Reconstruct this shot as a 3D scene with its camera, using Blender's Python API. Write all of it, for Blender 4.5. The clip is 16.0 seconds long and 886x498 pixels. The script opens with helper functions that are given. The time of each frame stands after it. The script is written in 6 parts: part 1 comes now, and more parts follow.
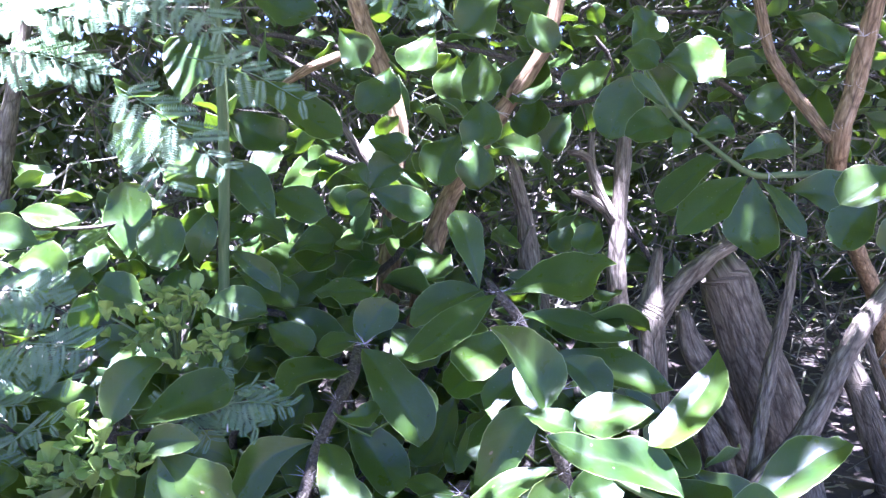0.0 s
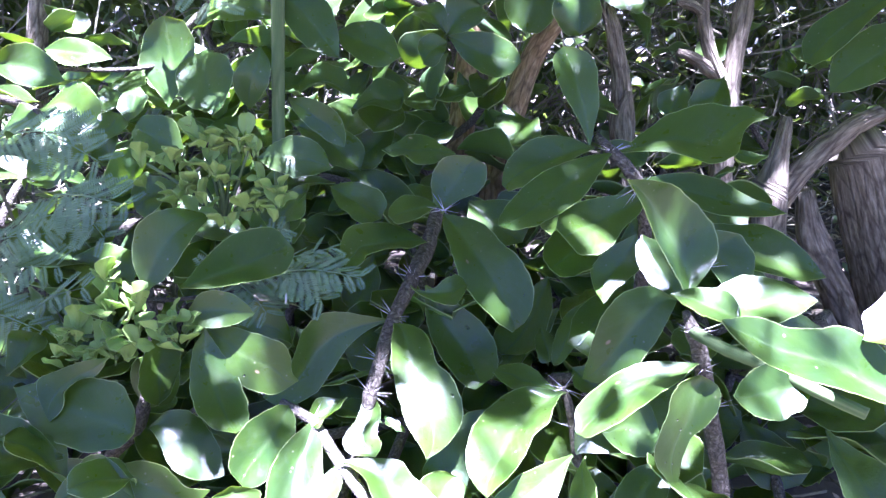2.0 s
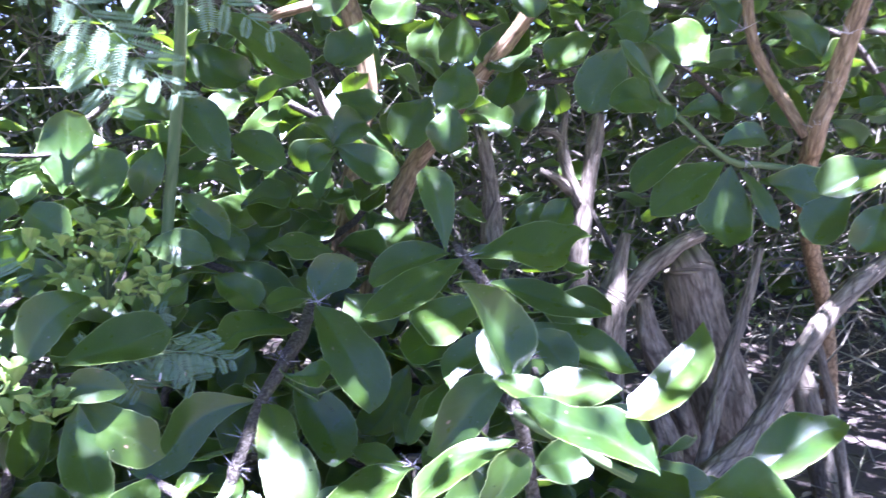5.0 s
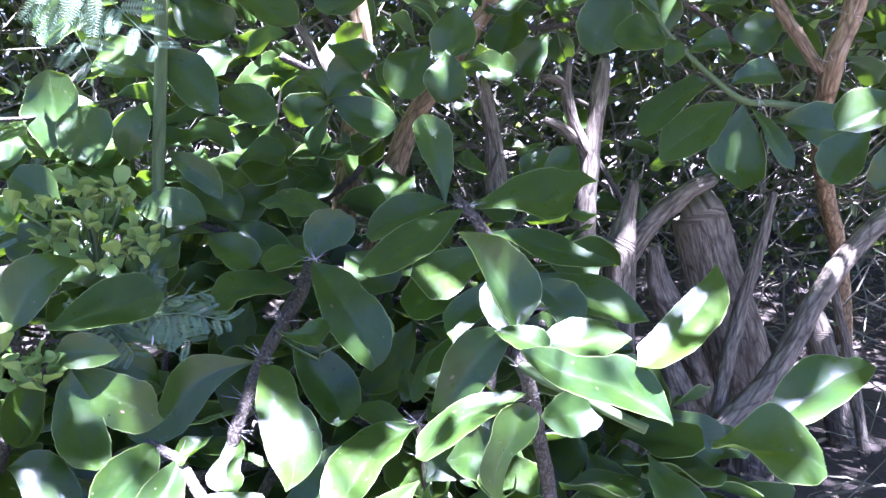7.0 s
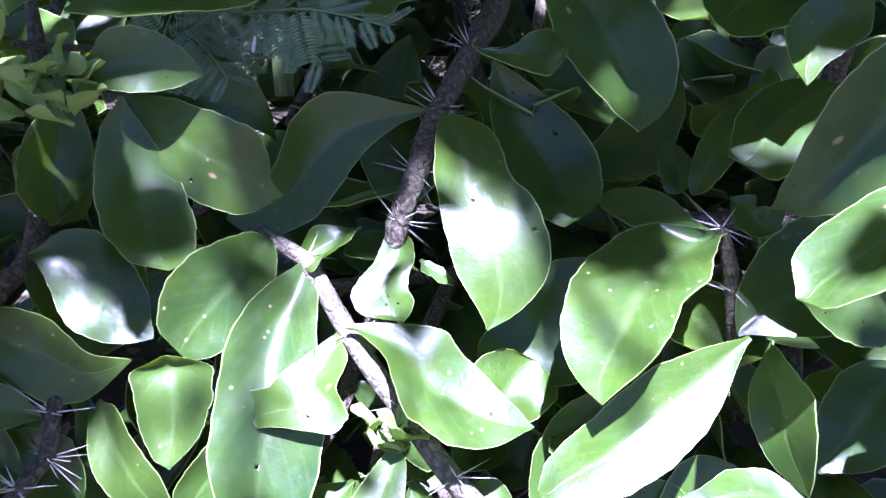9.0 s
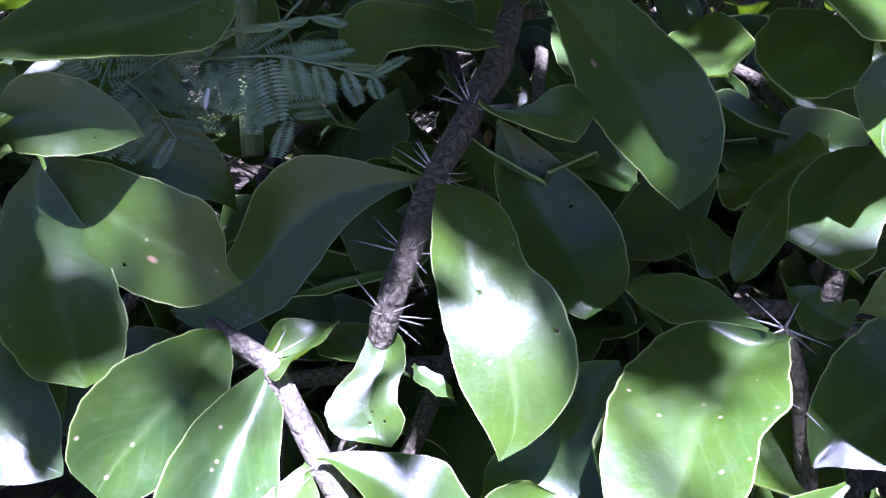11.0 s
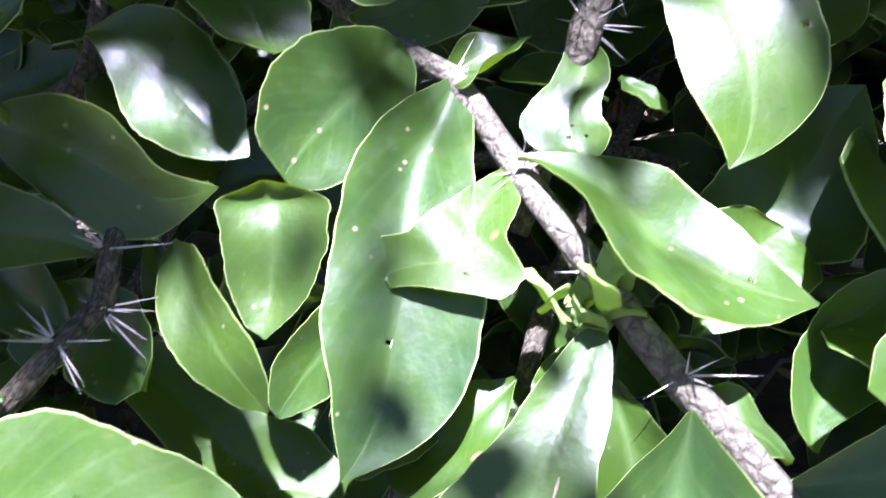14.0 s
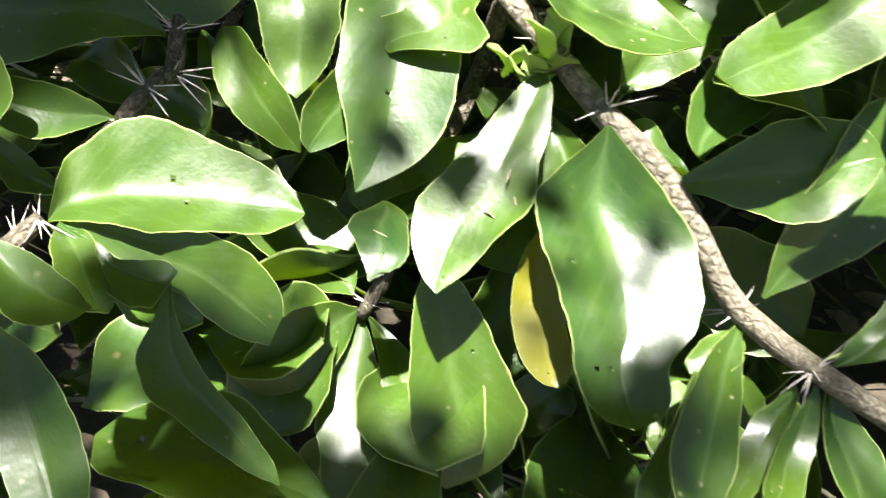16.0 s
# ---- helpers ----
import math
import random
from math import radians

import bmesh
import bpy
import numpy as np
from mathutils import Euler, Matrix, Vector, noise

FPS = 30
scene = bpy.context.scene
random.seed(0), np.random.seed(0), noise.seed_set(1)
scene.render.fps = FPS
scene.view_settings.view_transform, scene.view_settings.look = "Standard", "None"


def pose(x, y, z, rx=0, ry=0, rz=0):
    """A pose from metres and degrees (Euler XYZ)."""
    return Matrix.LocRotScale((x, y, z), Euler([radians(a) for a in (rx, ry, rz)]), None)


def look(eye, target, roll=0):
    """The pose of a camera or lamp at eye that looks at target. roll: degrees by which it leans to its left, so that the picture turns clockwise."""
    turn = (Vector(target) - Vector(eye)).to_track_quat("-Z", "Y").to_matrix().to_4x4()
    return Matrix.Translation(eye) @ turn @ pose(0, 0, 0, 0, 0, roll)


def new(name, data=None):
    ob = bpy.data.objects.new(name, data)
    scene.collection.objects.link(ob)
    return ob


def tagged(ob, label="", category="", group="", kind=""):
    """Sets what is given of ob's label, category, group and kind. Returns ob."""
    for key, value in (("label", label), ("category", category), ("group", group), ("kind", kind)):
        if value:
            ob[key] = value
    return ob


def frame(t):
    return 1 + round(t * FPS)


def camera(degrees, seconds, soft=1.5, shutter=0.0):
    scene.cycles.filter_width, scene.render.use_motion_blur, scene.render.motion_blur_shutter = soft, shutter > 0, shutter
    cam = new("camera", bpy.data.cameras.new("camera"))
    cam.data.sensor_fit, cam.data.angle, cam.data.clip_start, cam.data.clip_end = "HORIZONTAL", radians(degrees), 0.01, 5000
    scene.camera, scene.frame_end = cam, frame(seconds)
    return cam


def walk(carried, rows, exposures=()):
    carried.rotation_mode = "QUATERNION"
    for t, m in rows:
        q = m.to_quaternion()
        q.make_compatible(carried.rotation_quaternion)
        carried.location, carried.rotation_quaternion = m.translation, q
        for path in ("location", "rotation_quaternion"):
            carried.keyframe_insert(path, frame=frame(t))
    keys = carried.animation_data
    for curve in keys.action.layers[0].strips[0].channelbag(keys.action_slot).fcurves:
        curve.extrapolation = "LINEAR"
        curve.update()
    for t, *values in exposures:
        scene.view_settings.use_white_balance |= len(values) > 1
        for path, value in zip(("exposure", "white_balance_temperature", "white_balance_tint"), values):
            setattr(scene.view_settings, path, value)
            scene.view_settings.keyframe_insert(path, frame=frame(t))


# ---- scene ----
# ---- camera and walk ----
cam = camera(64.9, 16.0, soft=1.35, shutter=0.2)
walk(cam, [
    (0, look((0.0209, -0.0335, 0.7217), (-0.0075, 1.4493, 0.4964), 0.25)),
    (0.5, look((0.0092, 0.0164, 0.7071), (-0.0068, 1.4893, 0.4235), 0.88)),
    (1, look((-0.0104, 0.0436, 0.6947), (-0.0536, 1.5112, 0.3877), 1.68)),
    (1.5, look((-0.0267, 0.0763, 0.6706), (-0.1048, 1.5222, 0.2792), 2.01)),
    (2, look((-0.0335, 0.1044, 0.6493), (-0.1568, 1.5318, 0.2050), 1.20)),
    (2.5, look((-0.0422, 0.1289, 0.6392), (-0.1907, 1.5468, 0.1728), 1.28)),
    (3, look((-0.0316, 0.1320, 0.6431), (-0.1909, 1.5555, 0.1979), 0.40)),
    (3.5, look((-0.0310, 0.1062, 0.6485), (-0.1971, 1.5384, 0.2345), 2.11)),
    (4, look((-0.0434, 0.0737, 0.6517), (-0.2424, 1.5027, 0.2418), 3.62)),
    (4.5, look((-0.0196, 0.0434, 0.6618), (-0.0920, 1.5017, 0.3182), 4.13)),
    (5, look((0.0036, 0.0147, 0.6754), (0.0834, 1.4934, 0.4366), 5.39)),
    (5.2, look((0.0141, 0.0058, 0.6777), (0.1665, 1.4833, 0.4683), 6.22)),
    (7.3, look((0.0155, 0.0637, 0.6515), (0.0497, 1.5130, 0.2660), 2.56)),
    (7.5, look((0.0075, 0.0918, 0.6364), (-0.0030, 1.5254, 0.1953), 2.78)),
    (8, look((-0.0158, 0.1727, 0.5763), (-0.1204, 1.5427, -0.0254), 2.67)),
    (8.5, look((-0.0591, 0.2645, 0.5343), (-0.2655, 1.5954, -0.1260), 2.33)),
    (9, look((-0.0720, 0.3188, 0.5053), (-0.2529, 1.6309, -0.1988), 2.60)),
    (9.5, look((-0.0809, 0.3418, 0.4921), (-0.2320, 1.6494, -0.2272), 3.08)),
    (10, look((-0.0920, 0.3596, 0.4902), (-0.2350, 1.6713, -0.2233), 4.10)),
    (10.2, look((-0.0942, 0.3655, 0.4984), (-0.2300, 1.6992, -0.1745), 4.07)),
    (12.3, look((-0.0896, 0.4394, 0.4659), (-0.2520, 1.8142, -0.1117), 3.06)),
    (12.5, look((-0.0907, 0.4438, 0.4622), (-0.2508, 1.8204, -0.1117), 2.89)),
    (13, look((-0.0995, 0.4250, 0.4442), (-0.2868, 1.7731, -0.1863), 3.09)),
    (13.5, look((-0.1085, 0.4020, 0.4259), (-0.4140, 1.6946, -0.2711), 0.67)),
    (14, look((-0.1282, 0.3767, 0.3970), (-0.4453, 1.6262, -0.3699), 2.15)),
    (14.5, look((-0.1501, 0.3527, 0.3704), (-0.5199, 1.5311, -0.4808), 1.08)),
    (15, look((-0.1600, 0.3399, 0.3668), (-0.5559, 1.4867, -0.5153), 0.84)),
    (15.5, look((-0.1386, 0.3140, 0.3728), (-0.5273, 1.4563, -0.5182), 0.07)),
    (16, look((-0.0891, 0.2735, 0.3780), (-0.4036, 1.4451, -0.5041), 0.77)),
], exposures=[(0, 4.55, 4850, 52), (5.0, 4.55, 4850, 52), (7.6, 4.35, 4850, 52), (9.5, 3.42, 4900, 54), (12.5, 3.62, 4900, 54), (13.2, 3.72, 4900, 54), (14.0, 3.3, 5200, 40), (14.5, 2.58, 7600, -4), (15.2, 2.65, 7900, -8), (15.6, 2.85, 6700, 8), (16.0, 3.1, 6400, 16)])

# ---- sun, sky ----
SUN = Vector((0.04, -0.20, 0.97)).normalized()
world = bpy.data.worlds.new("sky")
scene.world = world
world.use_nodes = True
wn = world.node_tree.nodes
sky = wn.new("ShaderNodeTexSky")
sky.sky_type, sky.sun_disc = "NISHITA", False
sky.sun_elevation = math.asin(SUN.z)
sky.sun_rotation = math.atan2(SUN.x, SUN.y)
wn["Background"].inputs["Strength"].default_value = 0.017
world.node_tree.links.new(sky.outputs[0], wn["Background"].inputs["Color"])
sun_data = bpy.data.lights.new("sun", "SUN")
sun_data.energy, sun_data.angle, sun_data.color = 5.0, radians(0.9), (1.0, 0.96, 0.88)
sun = new("sun", sun_data)
sun.rotation_mode = "QUATERNION"
sun.rotation_quaternion = SUN.to_track_quat("Z", "Y")


# ---- materials ----
class Nodes:
    """Short hand for building a material's nodes."""

    def __init__(self, name):
        self.mat = bpy.data.materials.new(name)
        self.mat.use_nodes = True
        self.tree = self.mat.node_tree
        self.tree.nodes.clear()
        self.out = self.tree.nodes.new("ShaderNodeOutputMaterial")

    def put(self, value, socket):
        if isinstance(value, bpy.types.NodeSocket):
            self.tree.links.new(value, socket)
        elif isinstance(value, tuple) and len(value) == 3 and socket.type == "RGBA":
            socket.default_value = (*value, 1)
        else:
            socket.default_value = value

    def node(self, kind, out=0, props=None, **ins):
        n = self.tree.nodes.new(kind)
        for k, v in (props or {}).items():
            setattr(n, k, v)
        for k, v in ins.items():
            key = int(k[1:]) if k[0] == "i" and k[1:].isdigit() else k.replace("_", " ")
            self.put(v, n.inputs[key])
        return n.outputs[out]

    def noise(self, vec, scale, detail=4.0, rough=0.55):
        return self.node("ShaderNodeTexNoise", Vector=vec, Scale=scale, Detail=detail, Roughness=rough)

    def ramp(self, fac, *stops):
        n = self.tree.nodes.new("ShaderNodeValToRGB")
        while len(n.color_ramp.elements) < len(stops):
            n.color_ramp.elements.new(0.5)
        for e, (p, c) in zip(n.color_ramp.elements, stops):
            e.position = p
            e.color = (*c, 1) if isinstance(c, tuple) else (c, c, c, 1)
        self.put(fac, n.inputs[0])
        return n.outputs[0]

    def mix(self, fac, a, b, blend="MIX"):
        n = self.tree.nodes.new("ShaderNodeMix")
        n.data_type, n.blend_type = "RGBA", blend
        self.put(fac, n.inputs[0]), self.put(a, n.inputs[6]), self.put(b, n.inputs[7])
        return n.outputs[2]

    def math(self, op, a, b=0.0):
        return self.node("ShaderNodeMath", props={"operation": op}, i0=a, i1=b)

    def bump(self, height, strength, distance):
        return self.node("ShaderNodeBump", Strength=strength, Distance=distance, Height=height)

    def surface(self, color, rough, normal=None, spec=0.5, coat=0.0):
        n = self.tree.nodes.new("ShaderNodeBsdfPrincipled")
        self.put(color, n.inputs["Base Color"]), self.put(rough, n.inputs["Roughness"])
        n.inputs["Specular IOR Level"].default_value = spec
        n.inputs["Coat Weight"].default_value = coat
        n.inputs["Coat Roughness"].default_value = 0.2
        if normal is not None:
            self.put(normal, n.inputs["Normal"])
        return n.outputs[0]

    def done(self, shader):
        self.tree.links.new(shader, self.out.inputs[0])
        return self.mat


def leaf_material(name, dark, light, rib, through_color, amount, rough, spec, coat=0.0):
    """A waxy leaf: pale midrib and faint side veins along its own length, blotches, specks, and light that shines through."""
    k = Nodes(name)
    uv = k.node("ShaderNodeUVMap")
    obj = k.node("ShaderNodeTexCoord", 3)
    rnd = k.node("ShaderNodeObjectInfo", 5)
    split = k.tree.nodes.new("ShaderNodeSeparateXYZ")
    k.put(uv, split.inputs[0])
    across = k.math("ABSOLUTE", k.math("SUBTRACT", split.outputs[0], 0.5))
    along = split.outputs[1]
    blotch = k.noise(obj, 38.0, 4.0)
    grain = k.noise(obj, 420.0, 3.0)
    color = k.mix(k.ramp(blotch, (0.3, 0.1), (0.75, 0.6)), dark, light)
    color = k.mix(k.math("MULTIPLY", rnd, 0.45), color, light)
    veins = k.node("ShaderNodeTexWave", props={"wave_type": "BANDS", "bands_direction": "Y"}, Scale=2.6, Distortion=1.5, Detail=1.0,
                   Vector=k.node("ShaderNodeCombineXYZ", X=0.0, Y=k.math("ADD", along, k.math("MULTIPLY", across, -0.7)), Z=0.0))
    color = k.mix(k.math("MULTIPLY", k.ramp(veins, (0.86, 0.0), (1.0, 1.0)), 0.05), color, rib)
    width = k.math("MULTIPLY", k.math("SUBTRACT", 1.15, along), 0.14)
    midrib = k.ramp(k.math("DIVIDE", across, width), (0.0, 0.75), (0.45, 0.4), (1.0, 0.0))
    color = k.mix(k.math("MULTIPLY", midrib, 0.30), color, rib)
    margin = k.ramp(across, (0.486, 0.0), (0.494, 1.0))
    color = k.mix(k.math("MULTIPLY", margin, 0.8), color, (0.36, 0.44, 0.16))
    speck = k.node("ShaderNodeTexVoronoi", Vector=obj, Scale=95.0)
    specks = k.math("MULTIPLY", k.ramp(speck, (0.05, 1.0), (0.11, 0.0)), k.ramp(k.noise(obj, 17.0, 2.0), (0.42, 0.0), (0.52, 1.0)))
    color = k.mix(k.math("MULTIPLY", specks, 0.75), color, (0.30, 0.27, 0.15))
    scar = k.node("ShaderNodeTexVoronoi", Vector=k.node("ShaderNodeMapping", Vector=obj, Scale=(1.0, 0.55, 1.0)), Scale=42.0)
    scars = k.math("MULTIPLY", k.ramp(scar, (0.055, 1.0), (0.085, 0.0)), k.ramp(k.noise(obj, 23.0, 2.0), (0.47, 0.0), (0.54, 1.0)))
    color = k.mix(scars, color, (0.30, 0.20, 0.12))
    dust = k.ramp(k.noise(obj, 70.0, 5.0, 0.7), (0.52, 0.0), (0.8, 1.0))
    color = k.mix(k.math("MULTIPLY", dust, 0.06), color, (0.42, 0.45, 0.38))
    height = k.math("ADD", k.math("MULTIPLY", grain, 0.25), k.math("ADD", k.math("MULTIPLY", blotch, 1.2), k.math("MULTIPLY", midrib, -0.5)))
    normal = k.bump(height, 0.22, 0.0020)
    roughness = k.ramp(k.noise(obj, 60.0, 3.0), (0.3, rough - 0.07), (0.75, rough + 0.16))
    body = k.surface(color, roughness, normal, spec, coat)
    glow = k.node("ShaderNodeBsdfTranslucent", Color=k.mix(k.math("MULTIPLY", midrib, 0.5), through_color, rib), Normal=normal)
    return k.done(k.node("ShaderNodeMixShader", Fac=amount, i1=body, i2=glow))


def bark_material(name, deep, mid, pale, stretch, scale, depth):
    """Fissured, fibrous bark that runs along the trunk (its V coordinate)."""
    k = Nodes(name)
    uv = k.node("ShaderNodeUVMap")
    obj = k.node("ShaderNodeTexCoord", 3)
    long_uv = k.node("ShaderNodeMapping", Vector=uv, Scale=(scale, scale / stretch, 1.0))
    fibre = k.noise(long_uv, 1.0, 6.0, 0.65)
    plates = k.node("ShaderNodeTexVoronoi", props={"feature": "DISTANCE_TO_EDGE"}, Vector=k.node("ShaderNodeMapping", Vector=uv, Scale=(scale * 0.45, scale / stretch * 0.6, 1.0)), Scale=1.0)
    stain = k.noise(obj, 14.0, 3.0)
    color = k.ramp(fibre, (0.28, deep), (0.5, mid), (0.72, pale))
    color = k.mix(k.ramp(stain, (0.4, 0.0), (0.7, 0.45)), color, mid)
    color = k.mix(k.math("MULTIPLY", k.ramp(plates, (0.0, 1.0), (0.10, 0.0)), 0.55), color, deep)
    height = k.math("ADD", fibre, k.math("MULTIPLY", k.ramp(plates, (0.0, 0.0), (0.2, 1.0)), 0.3))
    return k.done(k.surface(color, 0.85, k.bump(height, 0.9, depth), 0.2))


def plain_material(name, a, b, scale, rough, through_color=None, amount=0.3, bump=0.001, spec=0.35):
    """Two tones in a fine and a coarse noise, with a little relief."""
    k = Nodes(name)
    obj = k.node("ShaderNodeTexCoord", 3)
    rnd = k.node("ShaderNodeNewGeometry", 8)
    fine, coarse = k.noise(obj, scale, 5.0), k.noise(obj, scale * 0.12, 3.0)
    fac = k.math("ADD", k.math("MULTIPLY", fine, 0.5), k.math("MULTIPLY", rnd, 0.5))
    color = k.mix(k.ramp(fac, (0.3, 0.0), (0.72, 1.0)), a, b)
    color = k.mix(k.ramp(coarse, (0.4, 0.0), (0.7, 0.4)), color, a)
    body = k.surface(color, rough, k.bump(fine, 0.5, bump), spec)
    if through_color:
        body = k.node("ShaderNodeMixShader", Fac=amount, i1=body, i2=k.node("ShaderNodeBsdfTranslucent", Color=through_color))
    return k.done(body)


LEAF_TOP = leaf_material("leaf upper side", (0.011, 0.036, 0.011), (0.052, 0.097, 0.005), (0.14, 0.22, 0.07), (0.66, 0.82, 0.010), 0.23, 0.32, 0.42)
LEAF_UNDER = leaf_material("leaf underside", (0.042, 0.095, 0.034), (0.065, 0.125, 0.038), (0.16, 0.22, 0.09), (0.56, 0.82, 0.05), 0.30, 0.45, 0.4)
LEAF_RIM = plain_material("leaf margin", (0.20, 0.29, 0.09), (0.28, 0.36, 0.13), 200.0, 0.5, (0.5, 0.6, 0.1))
LEAF_OLD = leaf_material("yellowing leaf", (0.09, 0.105, 0.007), (0.15, 0.13, 0.010), (0.24, 0.22, 0.06), (0.30, 0.29, 0.02), 0.34, 0.42, 0.4)
LEAF_YOUNG = leaf_material("young leaf", (0.20, 0.31, 0.07), (0.33, 0.45, 0.11), (0.38, 0.49, 0.16), (0.50, 0.70, 0.10), 0.34, 0.42, 0.4)
BARK_GREY = bark_material("weathered grey bark", (0.038, 0.030, 0.018), (0.205, 0.180, 0.115), (0.42, 0.385, 0.265), 6.0, 16.0, 0.007)
BARK_TAN = bark_material("tan flaking bark", (0.05, 0.038, 0.018), (0.275, 0.195, 0.092), (0.50, 0.40, 0.225), 5.0, 15.0, 0.004)
BARK_PALE = bark_material("pale grey twig bark", (0.05, 0.044, 0.03), (0.16, 0.145, 0.105), (0.33, 0.305, 0.235), 0.5, 13.0, 0.003)
BARK_STEM = bark_material("brown stem bark", (0.024, 0.022, 0.012), (0.115, 0.102, 0.070), (0.28, 0.255, 0.20), 0.5, 13.0, 0.004)
STEM_GREEN = bark_material("green stem", (0.06, 0.10, 0.035), (0.11, 0.16, 0.055), (0.20, 0.23, 0.10), 6.0, 6.0, 0.0006)
SPINE = plain_material("spine", (0.42, 0.38, 0.34), (0.75, 0.71, 0.66), 300.0, 0.45)
FEATHER = plain_material("feathery leaflet", (0.14, 0.22, 0.12), (0.24, 0.33, 0.19), 300.0, 0.5, (0.40, 0.55, 0.22), 0.28)
SOIL = plain_material("dry soil", (0.034, 0.028, 0.019), (0.095, 0.08, 0.055), 60.0, 0.95, bump=0.01)
LITTER = plain_material("dry leaf litter", (0.085, 0.064, 0.04), (0.32, 0.26, 0.175), 80.0, 0.8)
TWIG = plain_material("dry twig", (0.055, 0.052, 0.030), (0.23, 0.225, 0.14), 120.0, 0.8)
BRUSH_LEAF = plain_material("small brush leaf", (0.026, 0.052, 0.020), (0.065, 0.105, 0.030), 90.0, 0.4, (0.30, 0.42, 0.05), 0.3)


# ---- building helpers ----
def mesh_of(name, verts, faces, mats, uvs=None, idx=None, smooth=True):
    me = bpy.data.meshes.new(name)
    me.from_pydata([tuple(v) for v in verts], [], faces)
    for m in mats:
        me.materials.append(m)
    if idx is not None:
        me.polygons.foreach_set("material_index", idx)
    if smooth:
        me.polygons.foreach_set("use_smooth", [True] * len(me.polygons))
    if uvs is not None:
        loops = np.empty(len(me.loops), dtype=np.int32)
        me.loops.foreach_get("vertex_index", loops)
        me.uv_layers.new(name="UVMap").data.foreach_set("uv", np.asarray(uvs, dtype=np.float32)[loops].ravel())
    me.update()
    return me


def child(name, me, parent, m=None, label=""):
    ob = new(name, me)
    ob.parent = parent
    ob.matrix_parent_inverse = parent.matrix_basis.inverted()
    if m is not None:
        ob.matrix_basis = m
    if label:
        ob["label"] = label
    return ob


def thing(name, base, label, category, group=""):
    ob = new(name)
    ob.empty_display_size = 0.05
    ob.matrix_basis = Matrix.Translation(base)
    return tagged(ob, label, category, group)


def smooth_path(points, radii, step):
    """A rounded line through the points, with its radii, cut into short steps."""
    p = [np.array(q, float) for q in points]
    p = [2 * p[0] - p[1], *p, 2 * p[-1] - p[-2]]
    out, rad = [], []
    for i in range(1, len(p) - 2):
        n = max(2, int(np.linalg.norm(p[i + 1] - p[i]) / step))
        for j in range(n):
            t = j / n
            a, b, c, d = p[i - 1], p[i], p[i + 1], p[i + 2]
            out.append(0.5 * (2 * b + (c - a) * t + (2 * a - 5 * b + 4 * c - d) * t * t + (3 * b - a - 3 * c + d) * t ** 3))
            rad.append(radii[i - 1] * (1 - t) + radii[i] * t)
    return out + [p[-2]], rad + [radii[-1]]


def tube(points, radii, sides=10, step=0.015, rough=0.12, ridges=0.0, seed=0):
    """Verts, faces and UVs of a branch: knotty, ridged, closed at both ends."""
    line, rad = smooth_path(points, radii, step)
    rng = random.Random(seed)
    phase, verts, uvs, faces = rng.uniform(0, 6), [], [], []
    ref = Vector((0.3, 0.9, 0.2))
    run = 0.0
    for i, (c, r) in enumerate(zip(line, rad)):
        a, b = line[max(0, i - 1)], line[min(len(line) - 1, i + 1)]
        d = Vector(b - a).normalized()
        x = (ref - d * ref.dot(d)).normalized()
        y = d.cross(x)
        ref = x
        if i:
            run += float(np.linalg.norm(c - line[i - 1]))
        for s in range(sides + 1):
            ang = 2 * math.pi * s / sides
            dirv = x * math.cos(ang) + y * math.sin(ang)
            at = Vector(c) + dirv * r
            n = noise.noise((dirv * 1.7 + Vector((0, 0, run / max(r, 0.004) * 0.45 + phase * 7)))) * rough
            n += ridges * (noise.noise(dirv * 4.2 + Vector((phase, run * 2.5, phase * 3))) + 0.6 * noise.noise(dirv * 9.0 + Vector((phase * 2, run * 5.0, phase))))
            if s == sides:
                verts.append(verts[-sides].copy())
            else:
                verts.append(Vector(c) + dirv * r * (1 + n))
            uvs.append((s / sides * max(1.0, round(r * 60)), run * 10))
    k = sides + 1
    for i in range(len(line) - 1):
        for s in range(sides):
            faces.append((i * k + s, i * k + s + 1, (i + 1) * k + s + 1, (i + 1) * k + s))
    for i, c in ((0, line[0]), (len(line) - 1, line[-1])):
        m = len(verts)
        verts.append(Vector(c)), uvs.append((0.5, run * 10 + 0.3))
        for s in range(sides):
            q = (m, i * k + s, i * k + s + 1)
            faces.append(q if i else q[::-1])
    return verts, faces, uvs


def branch(name, parent, points, radii, mat, label="", seed=1, **kw):
    v, f, u = tube(points, radii, seed=seed, **kw)
    return child(name, mesh_of(name, v, f, [mat], u), parent, None, label)


